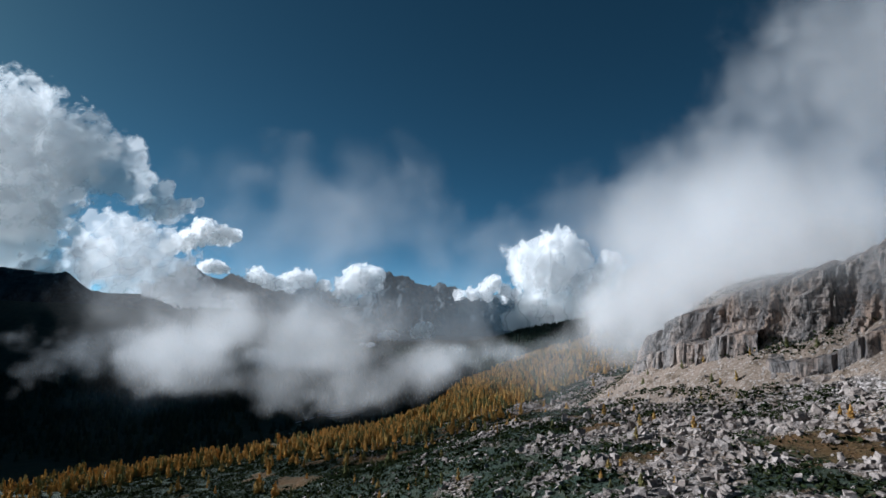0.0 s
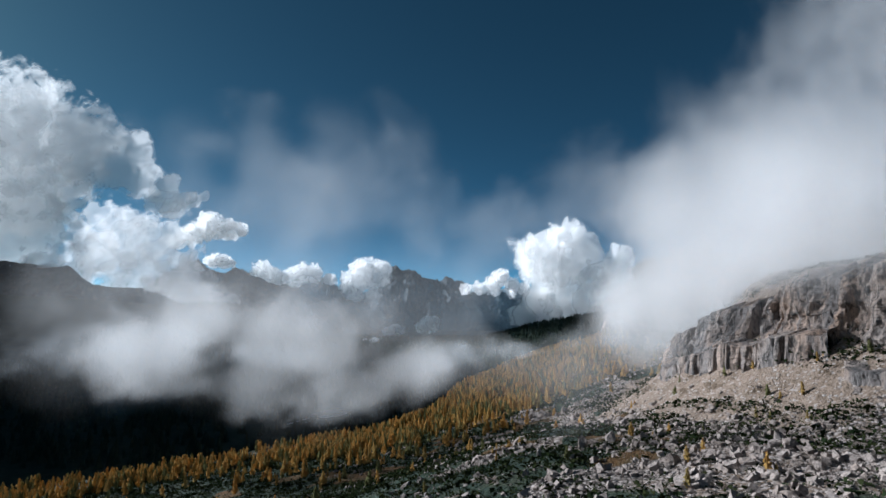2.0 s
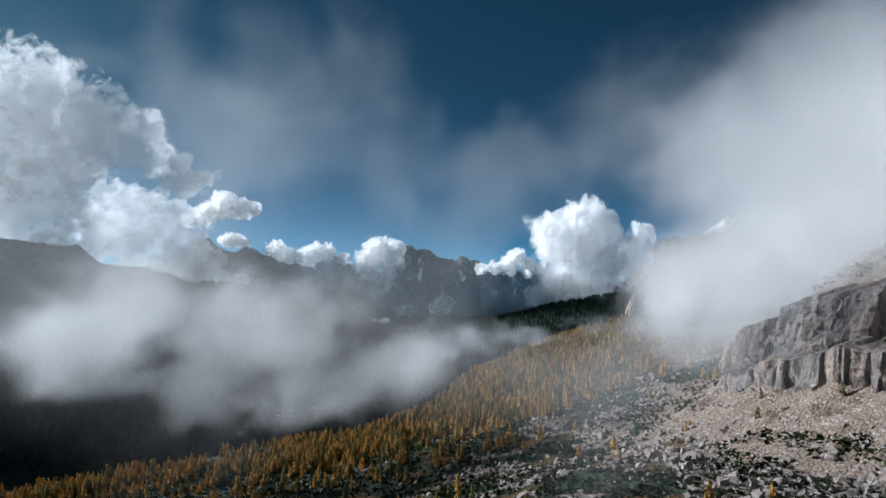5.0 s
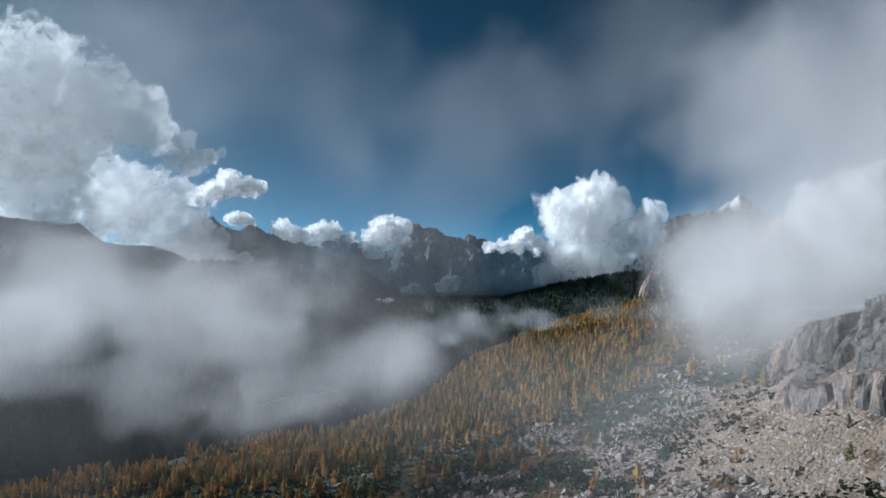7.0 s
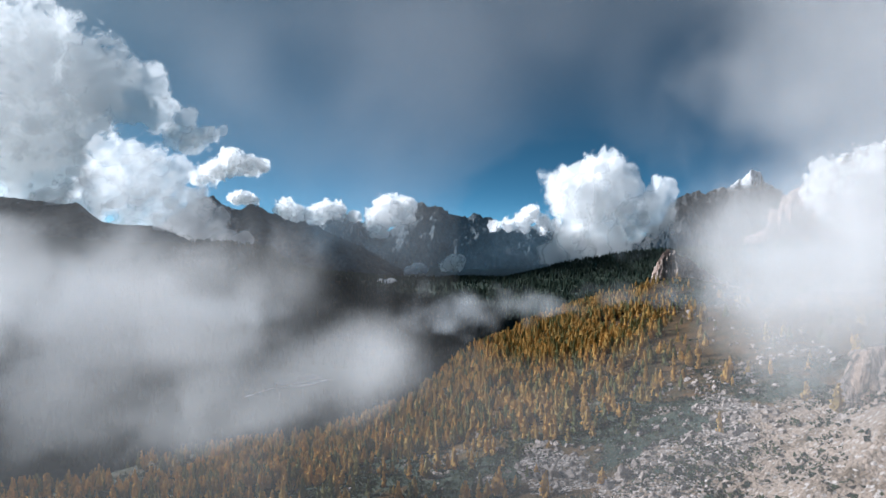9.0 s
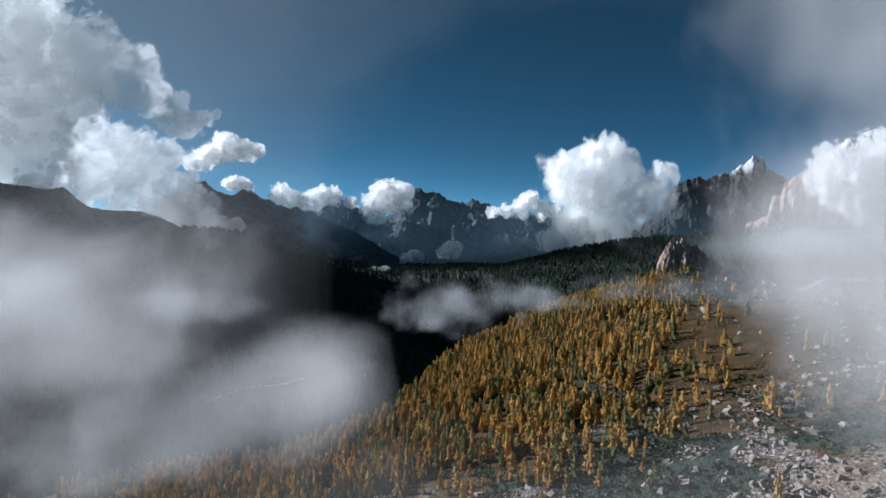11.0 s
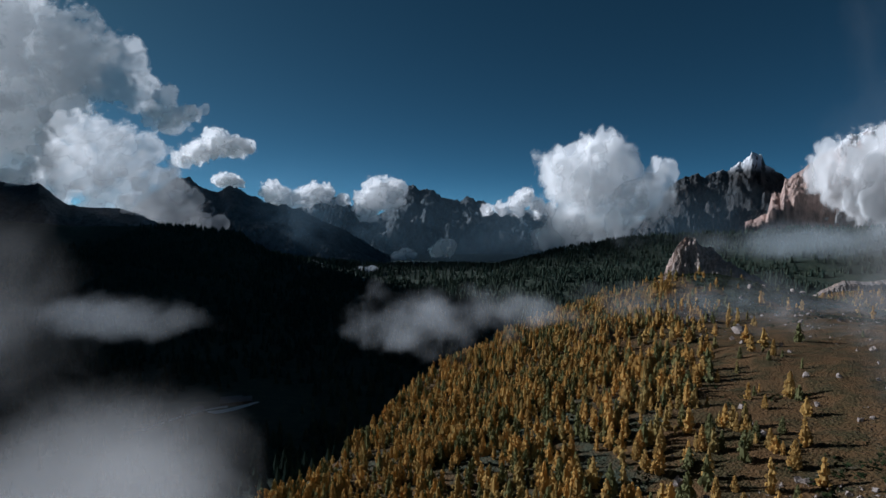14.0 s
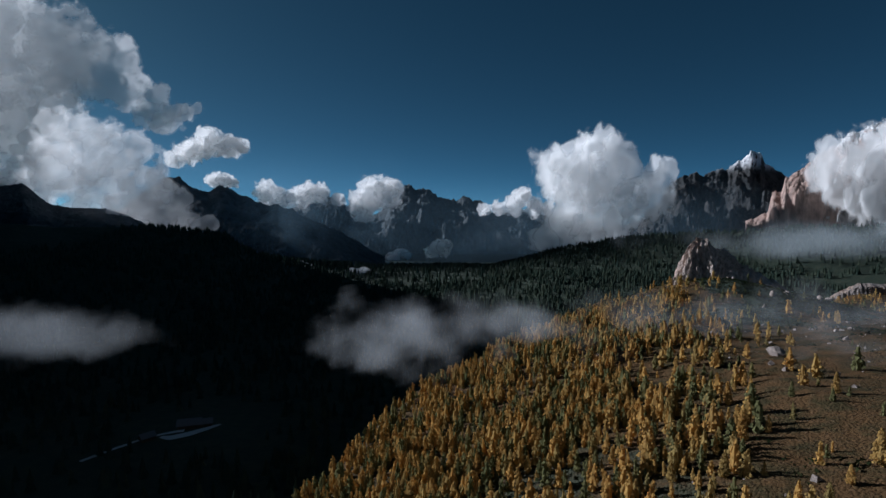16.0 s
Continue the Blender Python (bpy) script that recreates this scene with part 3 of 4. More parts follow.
bank("mist_layer", "low grey layer of mist below the cliffs", FAR_MIST,
     [((860, 1600, -48), (420, 110, 52)), ((1250, 1750, -30), (350, 110, 60))], 12, 5, 130, 66)
bank("mist_layer", "soft grey cloud over the valley", FAR_MIST,
     [((110, 2650, -105), (190, 60, 70))], 9, 8, 80, 69)
bank("valley_haze", "thin blue haze before the far mountains", HAZE,
     [((-300, 3050, -60), (2300, 260, 330))], 7, 5, 500, 70, uneven=0.5, nu=40, nw=24)
bank("valley_haze", "thin blue haze before the wooded mountain", HAZE,
     [((-620, 1900, 10), (950, 60, 230))], 8, 5, 400, 75, uneven=0.4, nu=40, nw=24)
DENSE = vapour_material("dense_mist", 0.18, 0.035, 0.8, 0.02, 0.80)
bank("mist_bank", "white mist bank wrapped round the cliff top", DENSE,
     [((136, 232, 24), (95, 85, 33)), ((195, 180, 30), (75, 60, 38)), ((108, 195, 32), (66, 66, 27))], 20, 10, 48, 71)
bank("mist_bank", "pale mist bank at the end of the cliff", DENSE,
     [((142, 368, -4), (56, 42, 46)), ((185, 385, 0), (60, 45, 40))], 13, 8, 44, 72)
VEIL = vapour_material("veil_of_mist", 0.06, 0.03, 1.0, -0.1)
bank("mist_veil", "thin veil of mist drifting over the slope", VEIL,
     [((-60, 232, -8), (110, 34, 34)), ((40, 235, -10), (80, 32, 30)), ((75, 278, -26), (95, 22, 24))], 9, 10, 46, 73, uneven=1.2, clear=(22, 9))
bank("mist_veil", "thin high veil of mist over the valley side", VEIL,
     [((-75, 262, 30), (76, 14, 54)), ((-130, 266, 4), (70, 14, 46))], 12, 8, 36, 74, uneven=1.3, clear=(16, 8))
FOG = vapour_material("cliff_fog", 0.24, 0.04, 0.7, 0.0, 0.72)
bank("mist_bank", "grey fog hiding the cliff top", FOG,
     [((104, 180, 19), (60, 40, 21)), ((152, 165, 25), (62, 42, 26)), ((112, 235, 15), (40, 36, 19)), ((116, 285, 8), (38, 36, 22)), ((124, 335, -4), (44, 36, 28)), ((96, 228, 10), (30, 46, 14)), ((98, 272, 0), (32, 38, 17)), ((98, 310, -12), (36, 34, 24))], 24, 20, 40, 76, uneven=1.3, nu=70, nw=40)




# ---------------------------------------------------------------- trees
def larch_template(seed, tufts, tall=1.0, rings=6, k=6):
    """One larch of height 1: tapered trunk and a narrow crown of drooping tufts. Returns trunk and crown arrays."""
    rng = np.random.default_rng(seed)
    a = np.linspace(0, 2 * np.pi, 5, endpoint=False)
    tv = np.concatenate([np.stack([np.cos(a) * r, np.sin(a) * r, np.full(5, z)], 1) for r, z in ((0.022, -0.04), (0.015, 0.4), (0.003, 0.97))])
    tf = np.array([[l * 5 + i, l * 5 + (i + 1) % 5, (l + 1) * 5 + (i + 1) % 5, (l + 1) * 5 + i] for l in (0, 1) for i in range(5)])
    tf = np.concatenate([tf[:, [0, 1, 2]], tf[:, [0, 2, 3]]])
    lean = rng.normal(size=2) * 0.025
    belly = rng.uniform(0.20, 0.27)
    wide = lambda z: belly * min(1.0, (0.45 + 3.2 * z)) * (1 - z) ** 0.62 + 0.006
    # dense inner foliage in uneven skirts, then the tufts round it
    V, F = [], []
    for l in range(rings):
        z = 0.04 + 0.9 * (l / (rings - 1)) ** 0.9
        turn = rng.uniform(0, 6)
        for t in np.linspace(0, 2 * np.pi, k, endpoint=False):
            r = wide(z) * rng.uniform(0.5, 0.8)
            V.append(np.array((np.cos(t + turn * 0.1) * r + lean[0] * z, np.sin(t + turn * 0.1) * r + lean[1] * z, z + rng.uniform(-0.045, 0.045))))
    V.append(np.array((lean[0], lean[1], 1.0)))
    F += [[l * k + i, l * k + (i + 1) % k, (l + 1) * k + (i + 1) % k] for l in range(rings - 1) for i in range(k)]
    F += [[l * k + i, (l + 1) * k + (i + 1) % k, (l + 1) * k + i] for l in range(rings - 1) for i in range(k)]
    F += [[(rings - 1) * k + i, (rings - 1) * k + (i + 1) % k, rings * k] for i in range(k)]
    inner = len(V)
    for i in range(tufts):
        z = 0.05 + 0.93 * rng.uniform() ** 1.2
        ang = rng.uniform(0, 2 * np.pi)
        rr = wide(z) * rng.uniform(0.6, 1.0)
        out = np.array([np.cos(ang), np.sin(ang), 0])
        c = out * rr + (lean[0] * z, lean[1] * z, z)
        size = (0.036 + 0.042 * (1 - z)) * rng.uniform(0.6, 1.25) * (60 / tufts) ** 0.35
        tip = c + out * size * 0.9 + (0, 0, rng.uniform(-0.6, 0.7) * size)
        side = np.cross(out, (0, 0, 1)) * size * 0.9
        V += [c - out * size * 0.3 + (0, 0, size * 1.25), c + side - (0, 0, size * 0.6), c - side - (0, 0, size * 0.6), tip]
        j = inner + 4 * i
        F += [[j, j + 1, j + 3], [j, j + 3, j + 2], [j + 1, j + 2, j + 3]]
    return tv, tf, np.array(V), np.array(F)


def scatter(n, xs, ys, keep, seed):
    rng = np.random.default_rng(seed)
    x, y = rng.uniform(*xs, n), rng.uniform(*ys, n)
    ok = rng.uniform(size=n) < keep(x, y)
    return x[ok], y[ok]


def plant(name, label, x, y, tall, templates, mats, seed, sink=0.2):
    """All the trees of a wood in one mesh."""
    rng = np.random.default_rng(seed)
    z = height(x, y) - sink
    V, F, S, T, count = [], [], [], [], 0
    for i in range(len(x)):
        tv, tf, cv, cf = templates[rng.integers(len(templates))]
        s = tall[i]
        a = rng.uniform(0, 6.283)
        w = rng.uniform(0.8, 1.25)
        m = np.array([[np.cos(a) * w, -np.sin(a) * w, 0], [np.sin(a) * w, np.cos(a) * w, 0], [0, 0, 1]]) * s
        v = np.concatenate([tv, cv]) @ m.T + (x[i], y[i], z[i])
        V.append(v)
        F.append(np.concatenate([tf, cf + len(tv)]) + count)
        S.append(np.repeat([1, 0], [len(tf), len(cf)]))
        T.append(np.full(len(v), rng.uniform()))
        count += len(v)
    me = mesh_of(name, np.concatenate(V), np.concatenate(F), mats, smooth=False)
    me.polygons.foreach_set("material_index", np.concatenate(S).astype(np.int32))
    attribute(me, "tint", np.concatenate(T))
    return tagged(new(name, me), label, "forest", kind="stuff")


def larch_keep(x, y):
    """The golden wood: dense along the shoulder's rim, open higher up."""
    d = (edge_y(x) - y) * 0.75
    wide = 75 + 75 * ramp(y, 400, 520)
    rim = ramp(d, -12, 6) * (1 - ramp(d, 0.45 * wide, wide))
    clump = ramp(fbm(x / 38, y / 38, 0, 3, 91), 0.36, 0.56) * ramp(fbm(x / 12, y / 18, 0, 3, 94), 0.34, 0.48)
    ahead = ramp(y, 360, 430) * ramp(x, 215, 120) * ramp(d, -10, 8)
    open_ = 0.05 * ramp(d, 0, 40)
    dens = np.maximum(rim * 1.0, ahead * (0.25 + 0.75 * ramp(x, 150, 60)))
    return np.clip(dens * (0.18 + 0.82 * clump) + open_, 0, 1) * (1 - 0.9 * scree_amount(x, y)) * ramp(y, 190, 260) * (1 - 0.97 * tooth_foot(x, y)) * (1 - 0.6 * ramp(x - 0.35 * (y - 400), 80, 150) * ramp(y, 640, 560))


def young_keep(x, y):
    """Single young larches between the boulders."""
    return 0.5 * ramp(fbm(x / 22, y / 22, 0, 3, 93), 0.42, 0.6) * ramp(x, 160, 100) * ramp(x, -60, -10)


tx, ty = scatter(40000, (-420, 640), (180, 1060), larch_keep, 5)
ux, uy = scatter(30000, (-120, 190), (330, 720), lambda x, y: larch_keep(x, y) * ramp(x - 0.42 * (y - 400), 130, 25), 4)
vx, vy = scatter(9000, (-260, 90), (260, 480), lambda x, y: larch_keep(x, y) * ramp((edge_y(x) - y) * 0.75, 80, 40), 3)
tx, ty = np.concatenate([tx, ux, vx]), np.concatenate([ty, uy, vy])
near = (np.hypot(tx - 54, ty - 350) < 420) & (ty > 400) & (ty < 520) & (tx > -20) & (tx < 170)
pick = np.where(near)[0][:260]
rest = np.ones(len(tx), bool)
rest[pick] = False
rng = np.random.default_rng(15)
LOW = [larch_template(s, 38, 1.0, 5, 5) for s in range(8)]
SPARE = [larch_template(20 + s, 15, 1.0, 4, 5) for s in range(6)]
away = rest & ((ty > 560) | (tx < -120) | (tx > 240))
rest = rest & ~away
plant("larch_forest", "golden autumn larch forest on a mountain shoulder", tx[rest], ty[rest], 2.8 + 5.8 * rng.uniform(size=rest.sum()) ** 1.4, LOW, [GOLD, BARK], 6)
plant("larch_forest", "golden autumn larch forest along the valley rim", tx[away], ty[away], 3.0 + 5.8 * rng.uniform(size=away.sum()) ** 1.4, SPARE, [GOLD, BARK], 7)

FINE = []
for s in range(5):
    tv, tf, cv, cf = larch_template(40 + s, 260, 1.0, 7, 7)
    FINE.append((mesh_of("trunk", tv, tf, BARK), mesh_of("crown", cv, cf, GOLD_NEAR, smooth=False)))
FIRST = []
for i, (x, y) in enumerate(zip(tx[pick], ty[pick])):
    tall, turn = 3.6 + 4.6 * rng.uniform() ** 1.2, rng.uniform(0, 360)
    here = Matrix.Translation((x, y, float(height(x, y)[0]) - 0.2)) @ pose(0, 0, 0, 0, 0, turn)
    if i < 5:
        tree = tagged(new("larch_tree"), "golden autumn larch tree on a grassy slope", "tree", "larches on the slope")
        part("trunk", FINE[i][0], tree), part("crown", FINE[i][1], tree)
        tree.scale = (tall, tall, tall)
        tree.matrix_basis = here @ Matrix.Diagonal((tall, tall, tall, 1))
        FIRST.append(tree)
    else:
        copy_thing(FIRST[i % 5], here).scale = (tall, tall, tall)

yx, yy = scatter(620, (-60, 160), (85, 290), young_keep, 41)
plant("young_larch", "young golden and olive larches between the boulders", yx, yy, np.random.default_rng(42).uniform(1.8, 4.6, len(yx)), LOW, [GOLD, BARK], 43, 0.1)


def pine_template(seed):
    rng = np.random.default_rng(seed)
    V, F = [], []
    for l, (z, r) in enumerate(((0.0, 0.27), (0.4, 0.18))):
        k = 5
        a = np.linspace(0, 2 * np.pi, k, endpoint=False) + rng.uniform(0, 6)
        V += [(np.cos(t) * r * rng.uniform(0.7, 1.2), np.sin(t) * r * rng.uniform(0.7, 1.2), z + rng.uniform(-0.04, 0.04)) for t in a] + [(0, 0, z + 0.6)]
        j = l * (k + 1)
        F += [[j + i, j + (i + 1) % k, j + k] for i in range(k)]
    z0 = np.array([[0.01, 0, -0.05], [-0.01, 0, -0.05], [0, 0.01, 0.1]])
    return z0, np.array([[0, 1, 2]]), np.array(V), np.array(F)


def pine_keep(x, y):
    d = (edge_y(x) - y) * 0.75
    meadow = np.exp(-(((x + 130) / 75) ** 2 + ((y - 690) / 70) ** 2))
    return np.clip(ramp(d, -8, -30) * (0.45 + 0.55 * ramp(fbm(x / 120, y / 120, 0, 4, 12), 0.38, 0.52)) * (1 - 1.4 * meadow), 0, 1)


PINES = [pine_template(s) for s in range(5)]
px, py = scatter(16000, (-650, 700), (480, 1500), pine_keep, 31)
plant("pine_forest", "dark conifer forest in the shaded valley", px, py, np.random.default_rng(2).uniform(7, 13, len(px)), PINES, [PINE, BARK], 8)
fx, fy = scatter(26000, (-1900, 2300), (1450, 3000), lambda x, y: pine_keep(x, y), 33)
plant("far_pine_forest", "dark conifer forest on distant hills", fx, fy, np.random.default_rng(3).uniform(10, 17, len(fx)), PINES, [PINE, BARK], 9)


# ---------------------------------------------------------------- dwarf pine, boulders, rubble
def clump_template(seed, lumps):
    rng = np.random.default_rng(seed)
    V, F = [], []
    for i in range(lumps):
        a, r = rng.uniform(0, 6.283), rng.uniform(0, 1) ** 0.6
        c = np.array([np.cos(a) * r, np.sin(a) * r, 0.30 * (1 - r * r)])
        s = rng.uniform(0.16, 0.32)
        q = rng.normal(size=(4, 3))
        q /= np.linalg.norm(q, axis=1)[:, None]
        V += list(c + q * (s, s, s * 0.8))
        j = 4 * i
        F += [[j, j + 1, j + 2], [j, j + 2, j + 3], [j, j + 3, j + 1], [j + 1, j + 3, j + 2]]
    return np.zeros((3, 3)) + [[0, 0, -0.1], [0.01, 0, -0.1], [0, 0.01, -0.1]], np.array([[0, 1, 2]]), np.array(V), np.array(F)


def heath_keep(x, y):
    d = (edge_y(x) - y) * 0.75
    return ramp(d, 0, 20) * np.maximum(heath_patch(x, y), 1.2 * tooth_foot(x, y))


hx, hy = scatter(33000, (-210, 185), (75, 430), heath_keep, 17)
mx, my = scatter(9000, (-330, 330), (430, 860), heath_keep, 18)
nx, ny = scatter(8500, (110, 460), (610, 860), tooth_foot, 19)
hx, hy = np.concatenate([hx, mx, nx]), np.concatenate([hy, my, ny])
plant("dwarf_pine", "low dark green dwarf pine mats between stones", hx, hy, np.random.default_rng(4).uniform(1.2, 3.4, len(hx)), [clump_template(s, 7) for s in range(4)], [HEATH, BARK], 10, 0.1)


def stone(seed, sub, chips=16):
    """A broken block: a ball cut by planes and roughened."""
    rng = np.random.default_rng(seed)
    v, f = BALL[sub]
    v = v.copy()
    for _ in range(chips):
        n = rng.normal(size=3)
        n /= np.linalg.norm(n)
        h = rng.uniform(0.38, 0.72)
        over = np.maximum(v @ n - h, 0)
        v = v - over[:, None] * n
    v = v * (1 + 0.14 * (fbm(v[:, 0] * 2.5 + seed, v[:, 1] * 2.5, v[:, 2] * 2.5, 3, seed)[:, None] - 0.5)) * rng.uniform(0.7, 1.15, 3)
    return v, f


def stone_keep(x, y):
    return (0.16 + 0.84 * scree_amount(x, y)) * ramp(x, 190, 120) * (1 - 0.95 * earth_amount(x, y)) * ramp(fbm(x / 22, y / 22, 0, 3, 44), 0.3, 0.6)


rx, ry = scatter(1500, (-30, 150), (88, 360), stone_keep, 23)
rx, ry = rx[:270], ry[:270]
STONES = [mesh_of("boulder", *stone(s, 2), BOULDER, smooth=False) for s in range(8)]
rng = np.random.default_rng(8)
for i in range(len(rx)):
    size = 0.9 + 2.9 * rng.uniform() ** 3.0
    ob = tagged(new("boulder", STONES[i % 8]), "pale grey limestone boulder on the scree", "boulder", "boulders on the scree")
    ob.matrix_basis = Matrix.Translation((rx[i], ry[i], float(height(rx[i], ry[i])[0]) + size * 0.2)) @ pose(0, 0, 0, rng.uniform(0, 360), rng.uniform(-30, 30), rng.uniform(0, 360)) @ Matrix.Diagonal((size, size, size * 0.8, 1))


def chip(seed):
    rng = np.random.default_rng(seed)
    v = np.array([(a, b, c) for a in (-1, 1) for b in (-1, 1) for c in (-1, 1)], float) * 0.75 + rng.uniform(-0.35, 0.35, (8, 3))
    q = [[0, 1, 3, 2], [4, 6, 7, 5], [0, 4, 5, 1], [2, 3, 7, 6], [0, 2, 6, 4], [1, 5, 7, 3]]
    return v * rng.uniform(0.6, 1.1, 3), np.array([t for a, b, c, d in q for t in ([a, b, c], [a, c, d])])


def rubble(name, label, x, y, sizes, seed):
    rng = np.random.default_rng(seed)
    shapes = [chip(100 + s) for s in range(8)]
    z = height(x, y)
    V, F, count = [], [], 0
    for i in range(len(x)):
        v, f = shapes[rng.integers(8)]
        m = np.array(Euler(rng.uniform(0, 6, 3)).to_matrix()) * sizes[i]
        V.append(v @ m.T + (x[i], y[i], z[i] + sizes[i] * 0.15)), F.append(f + count)
        count += len(v)
    return tagged(new(name, mesh_of(name, np.concatenate(V), np.concatenate(F), BOULDER, smooth=False)), label, "rubble", kind="stuff")


qx, qy = scatter(80000, (-60, 200), (85, 420), stone_keep, 29)
rubble("rubble", "pale broken limestone rubble on the scree slope", qx, qy, 0.14 + 1.2 * np.random.default_rng(5).uniform(size=len(qx)) ** 6, 12)

qx, qy = scatter(700, (90, 290), (420, 660), lambda x, y: ramp(fbm(x / 24, y / 24, 0, 3, 47), 0.45, 0.6), 37)
rubble("scattered_stones", "pale stones scattered over brown heath", qx, qy, 0.2 + 1.3 * np.random.default_rng(6).uniform(size=len(qx)) ** 4, 13)
rng = np.random.default_rng(9)
for i, (x, y) in enumerate([(156, 468), (150, 474), (163, 462), (176, 480), (140, 452), (188, 500), (120, 440), (205, 470), (168, 520), (132, 500)]):
    size = rng.uniform(0.9, 1.9)
    ob = tagged(new("boulder", STONES[i % 8]), "pale grey limestone boulder on brown heath", "boulder", "boulders on the heath")
    ob.matrix_basis = Matrix.Translation((x, y, float(height(x, y)[0]) + size * 0.3)) @ pose(0, 0, 0, rng.uniform(0, 360), rng.uniform(-30, 30), rng.uniform(0, 360)) @ Matrix.Diagonal((size, size, size, 1))


# ---------------------------------------------------------------- cliff, butte, crags
def cliff(name, label, foot, tall, seed, lean=0.28, rough=1.0, nu=420, nv=130, sink=6.0):
    """A rock wall over a foot line (x, y): buttresses, ledges and cracks."""
    foot = np.array(foot, float)
    run = np.concatenate([[0], np.cumsum(np.hypot(*np.diff(foot, axis=0).T))])
    s = np.linspace(0, run[-1], nu)
    fx, fy = np.interp(s, run, foot[:, 0]), np.interp(s, run, foot[:, 1])
    ker = np.hanning(25) / np.hanning(25).sum()
    fx, fy = (np.convolve(np.pad(a, 12, mode="edge"), ker, "valid") for a in (fx, fy))
    dx, dy = np.gradient(fx), np.gradient(fy)
    nx, ny = -dy / np.hypot(dx, dy), dx / np.hypot(dx, dy)
    fz = height(fx, fy)
    v = np.linspace(0, 1, nv)
    crown = tall * np.interp(s, np.linspace(0, run[-1], len(foot)), np.array([0.9, 1.0, 1.0, 0.85, 0.5, 0.3, 0.2])[np.linspace(0, 6, len(foot)).astype(int)])
    crown = crown * (0.75 + 0.5 * fbm(s / 14, 0 * s, 0, 4, seed))
    S, Vv = np.meshgrid(s, v, indexing="ij")
    Z = fz[:, None] - sink + (crown[:, None] + sink) * Vv
    bend = 16 * fbm(S / 30, Z / 22, 0, 3, seed + 7)
    col = fbm((S + 0.5 * bend) / 12, Z / 90, 0, 5, seed, ridged=True)
    mass = fbm(S / 48, Z / 60, 0, 3, seed + 8)
    blocks = fbm((S - bend) / 5, Z / 8, 0, 4, seed + 3, ridged=True)
    crack = fbm((S + bend * 0.2) / 8, Z / 160, 0, 3, seed + 11, ridged=True)
    ledge = fbm(S / 40, Z / 6, 0, 3, seed + 5)
    out = rough * (16 * (mass - 0.5) + 12 * (col ** 0.6 - 0.6) + 4.6 * (blocks ** 0.7 - 0.5) + 1.8 * np.round(ledge * 6) / 6 - 0.9 - 5.0 * ramp(crack, 0.74, 0.92)) - lean * (Z - fz[:, None]) - 10 * np.clip(Vv - 0.86, 0, 1) / 0.14
    X, Y = fx[:, None] + nx[:, None] * out, fy[:, None] + ny[:, None] * out
    me = mesh_of(name, np.stack([X, Y, Z], -1).reshape(-1, 3), grid_faces(nu, nv), CLIFF_ROCK, smooth=False)
    return tagged(new(name, me), label, "cliff")


cliff("cliff", "pale grey and ochre limestone cliff above the scree", [(205, 120), (165, 160), (141, 200), (124, 250), (118, 300), (132, 338), (185, 360)], 27, 201)
cliff("crag", "low pale limestone crag on the dusty slope", [(128, 214), (117, 236), (110, 256), (106, 276), (107, 292), (117, 304)], 9, 203, 0.12, 0.45, 200, 46, 4.0)
cliff("crag", "low broken limestone crag on the dusty slope", [(150, 150), (134, 168), (124, 184), (121, 198), (128, 208)], 8, 205, 0.12, 0.4, 160, 40, 4.0)

def butte(centre, base, top, seed):
    """A lone rock tooth with a steep sunny face and a broken ridge running down its back."""
    nu, nv = 300, 120
    a, r = np.linspace(0, 2 * np.pi, nu), np.linspace(0, 1, nv)
    A, R = np.meshgrid(a, r, indexing="ij")
    back = np.clip(np.cos(A + 0.05), 0, 1)
    reach = 22 + 66 * back ** 2.4 + 8 * np.clip(np.sin(A), 0, 1) + 6 * (fbm(np.cos(A) * 2, np.sin(A) * 2, 0, 3, seed) - 0.5)
    X, Y = R * reach * np.cos(A), R * reach * np.sin(A)
    body = (1 - R) ** (1.04 + 0.3 * back + 0.3 * np.abs(np.sin(A)))
    rid = fbm(X / 13, Y / 13, body * 1.5, 5, seed, ridged=True)
    flute = fbm(np.cos(A) * 5, np.sin(A) * 5, body * 0.8, 4, seed + 5, ridged=True)
    mid = np.clip(4 * body * (1 - body), 0, 1)
    body = body + (rid - 0.58) * 0.34 * mid + (flute - 0.55) * 0.26 * mid + 0.13 * (fbm(X / 7, Y * 0, 0, 3, seed + 6, ridged=True) - 0.5) * back ** 6 * mid
    Z = base + (top - base) * np.clip(body, 0, 1.05) - 9 * R ** 4
    step = 4.2 * (fbm(X / 5, Y / 5, Z / 12, 4, seed + 2, ridged=True) - 0.5) * (1 - R) * 1.2
    X, Y = X + step, Y + step * 0.6
    me = mesh_of("rock_tooth", np.stack([X + centre[0], Y + centre[1], Z], -1).reshape(-1, 3), grid_faces(nu, nv), TOOTH_ROCK, smooth=False)
    return tagged(new("rock_tooth", me), "pale limestone rock tooth standing above the larches", "rock")


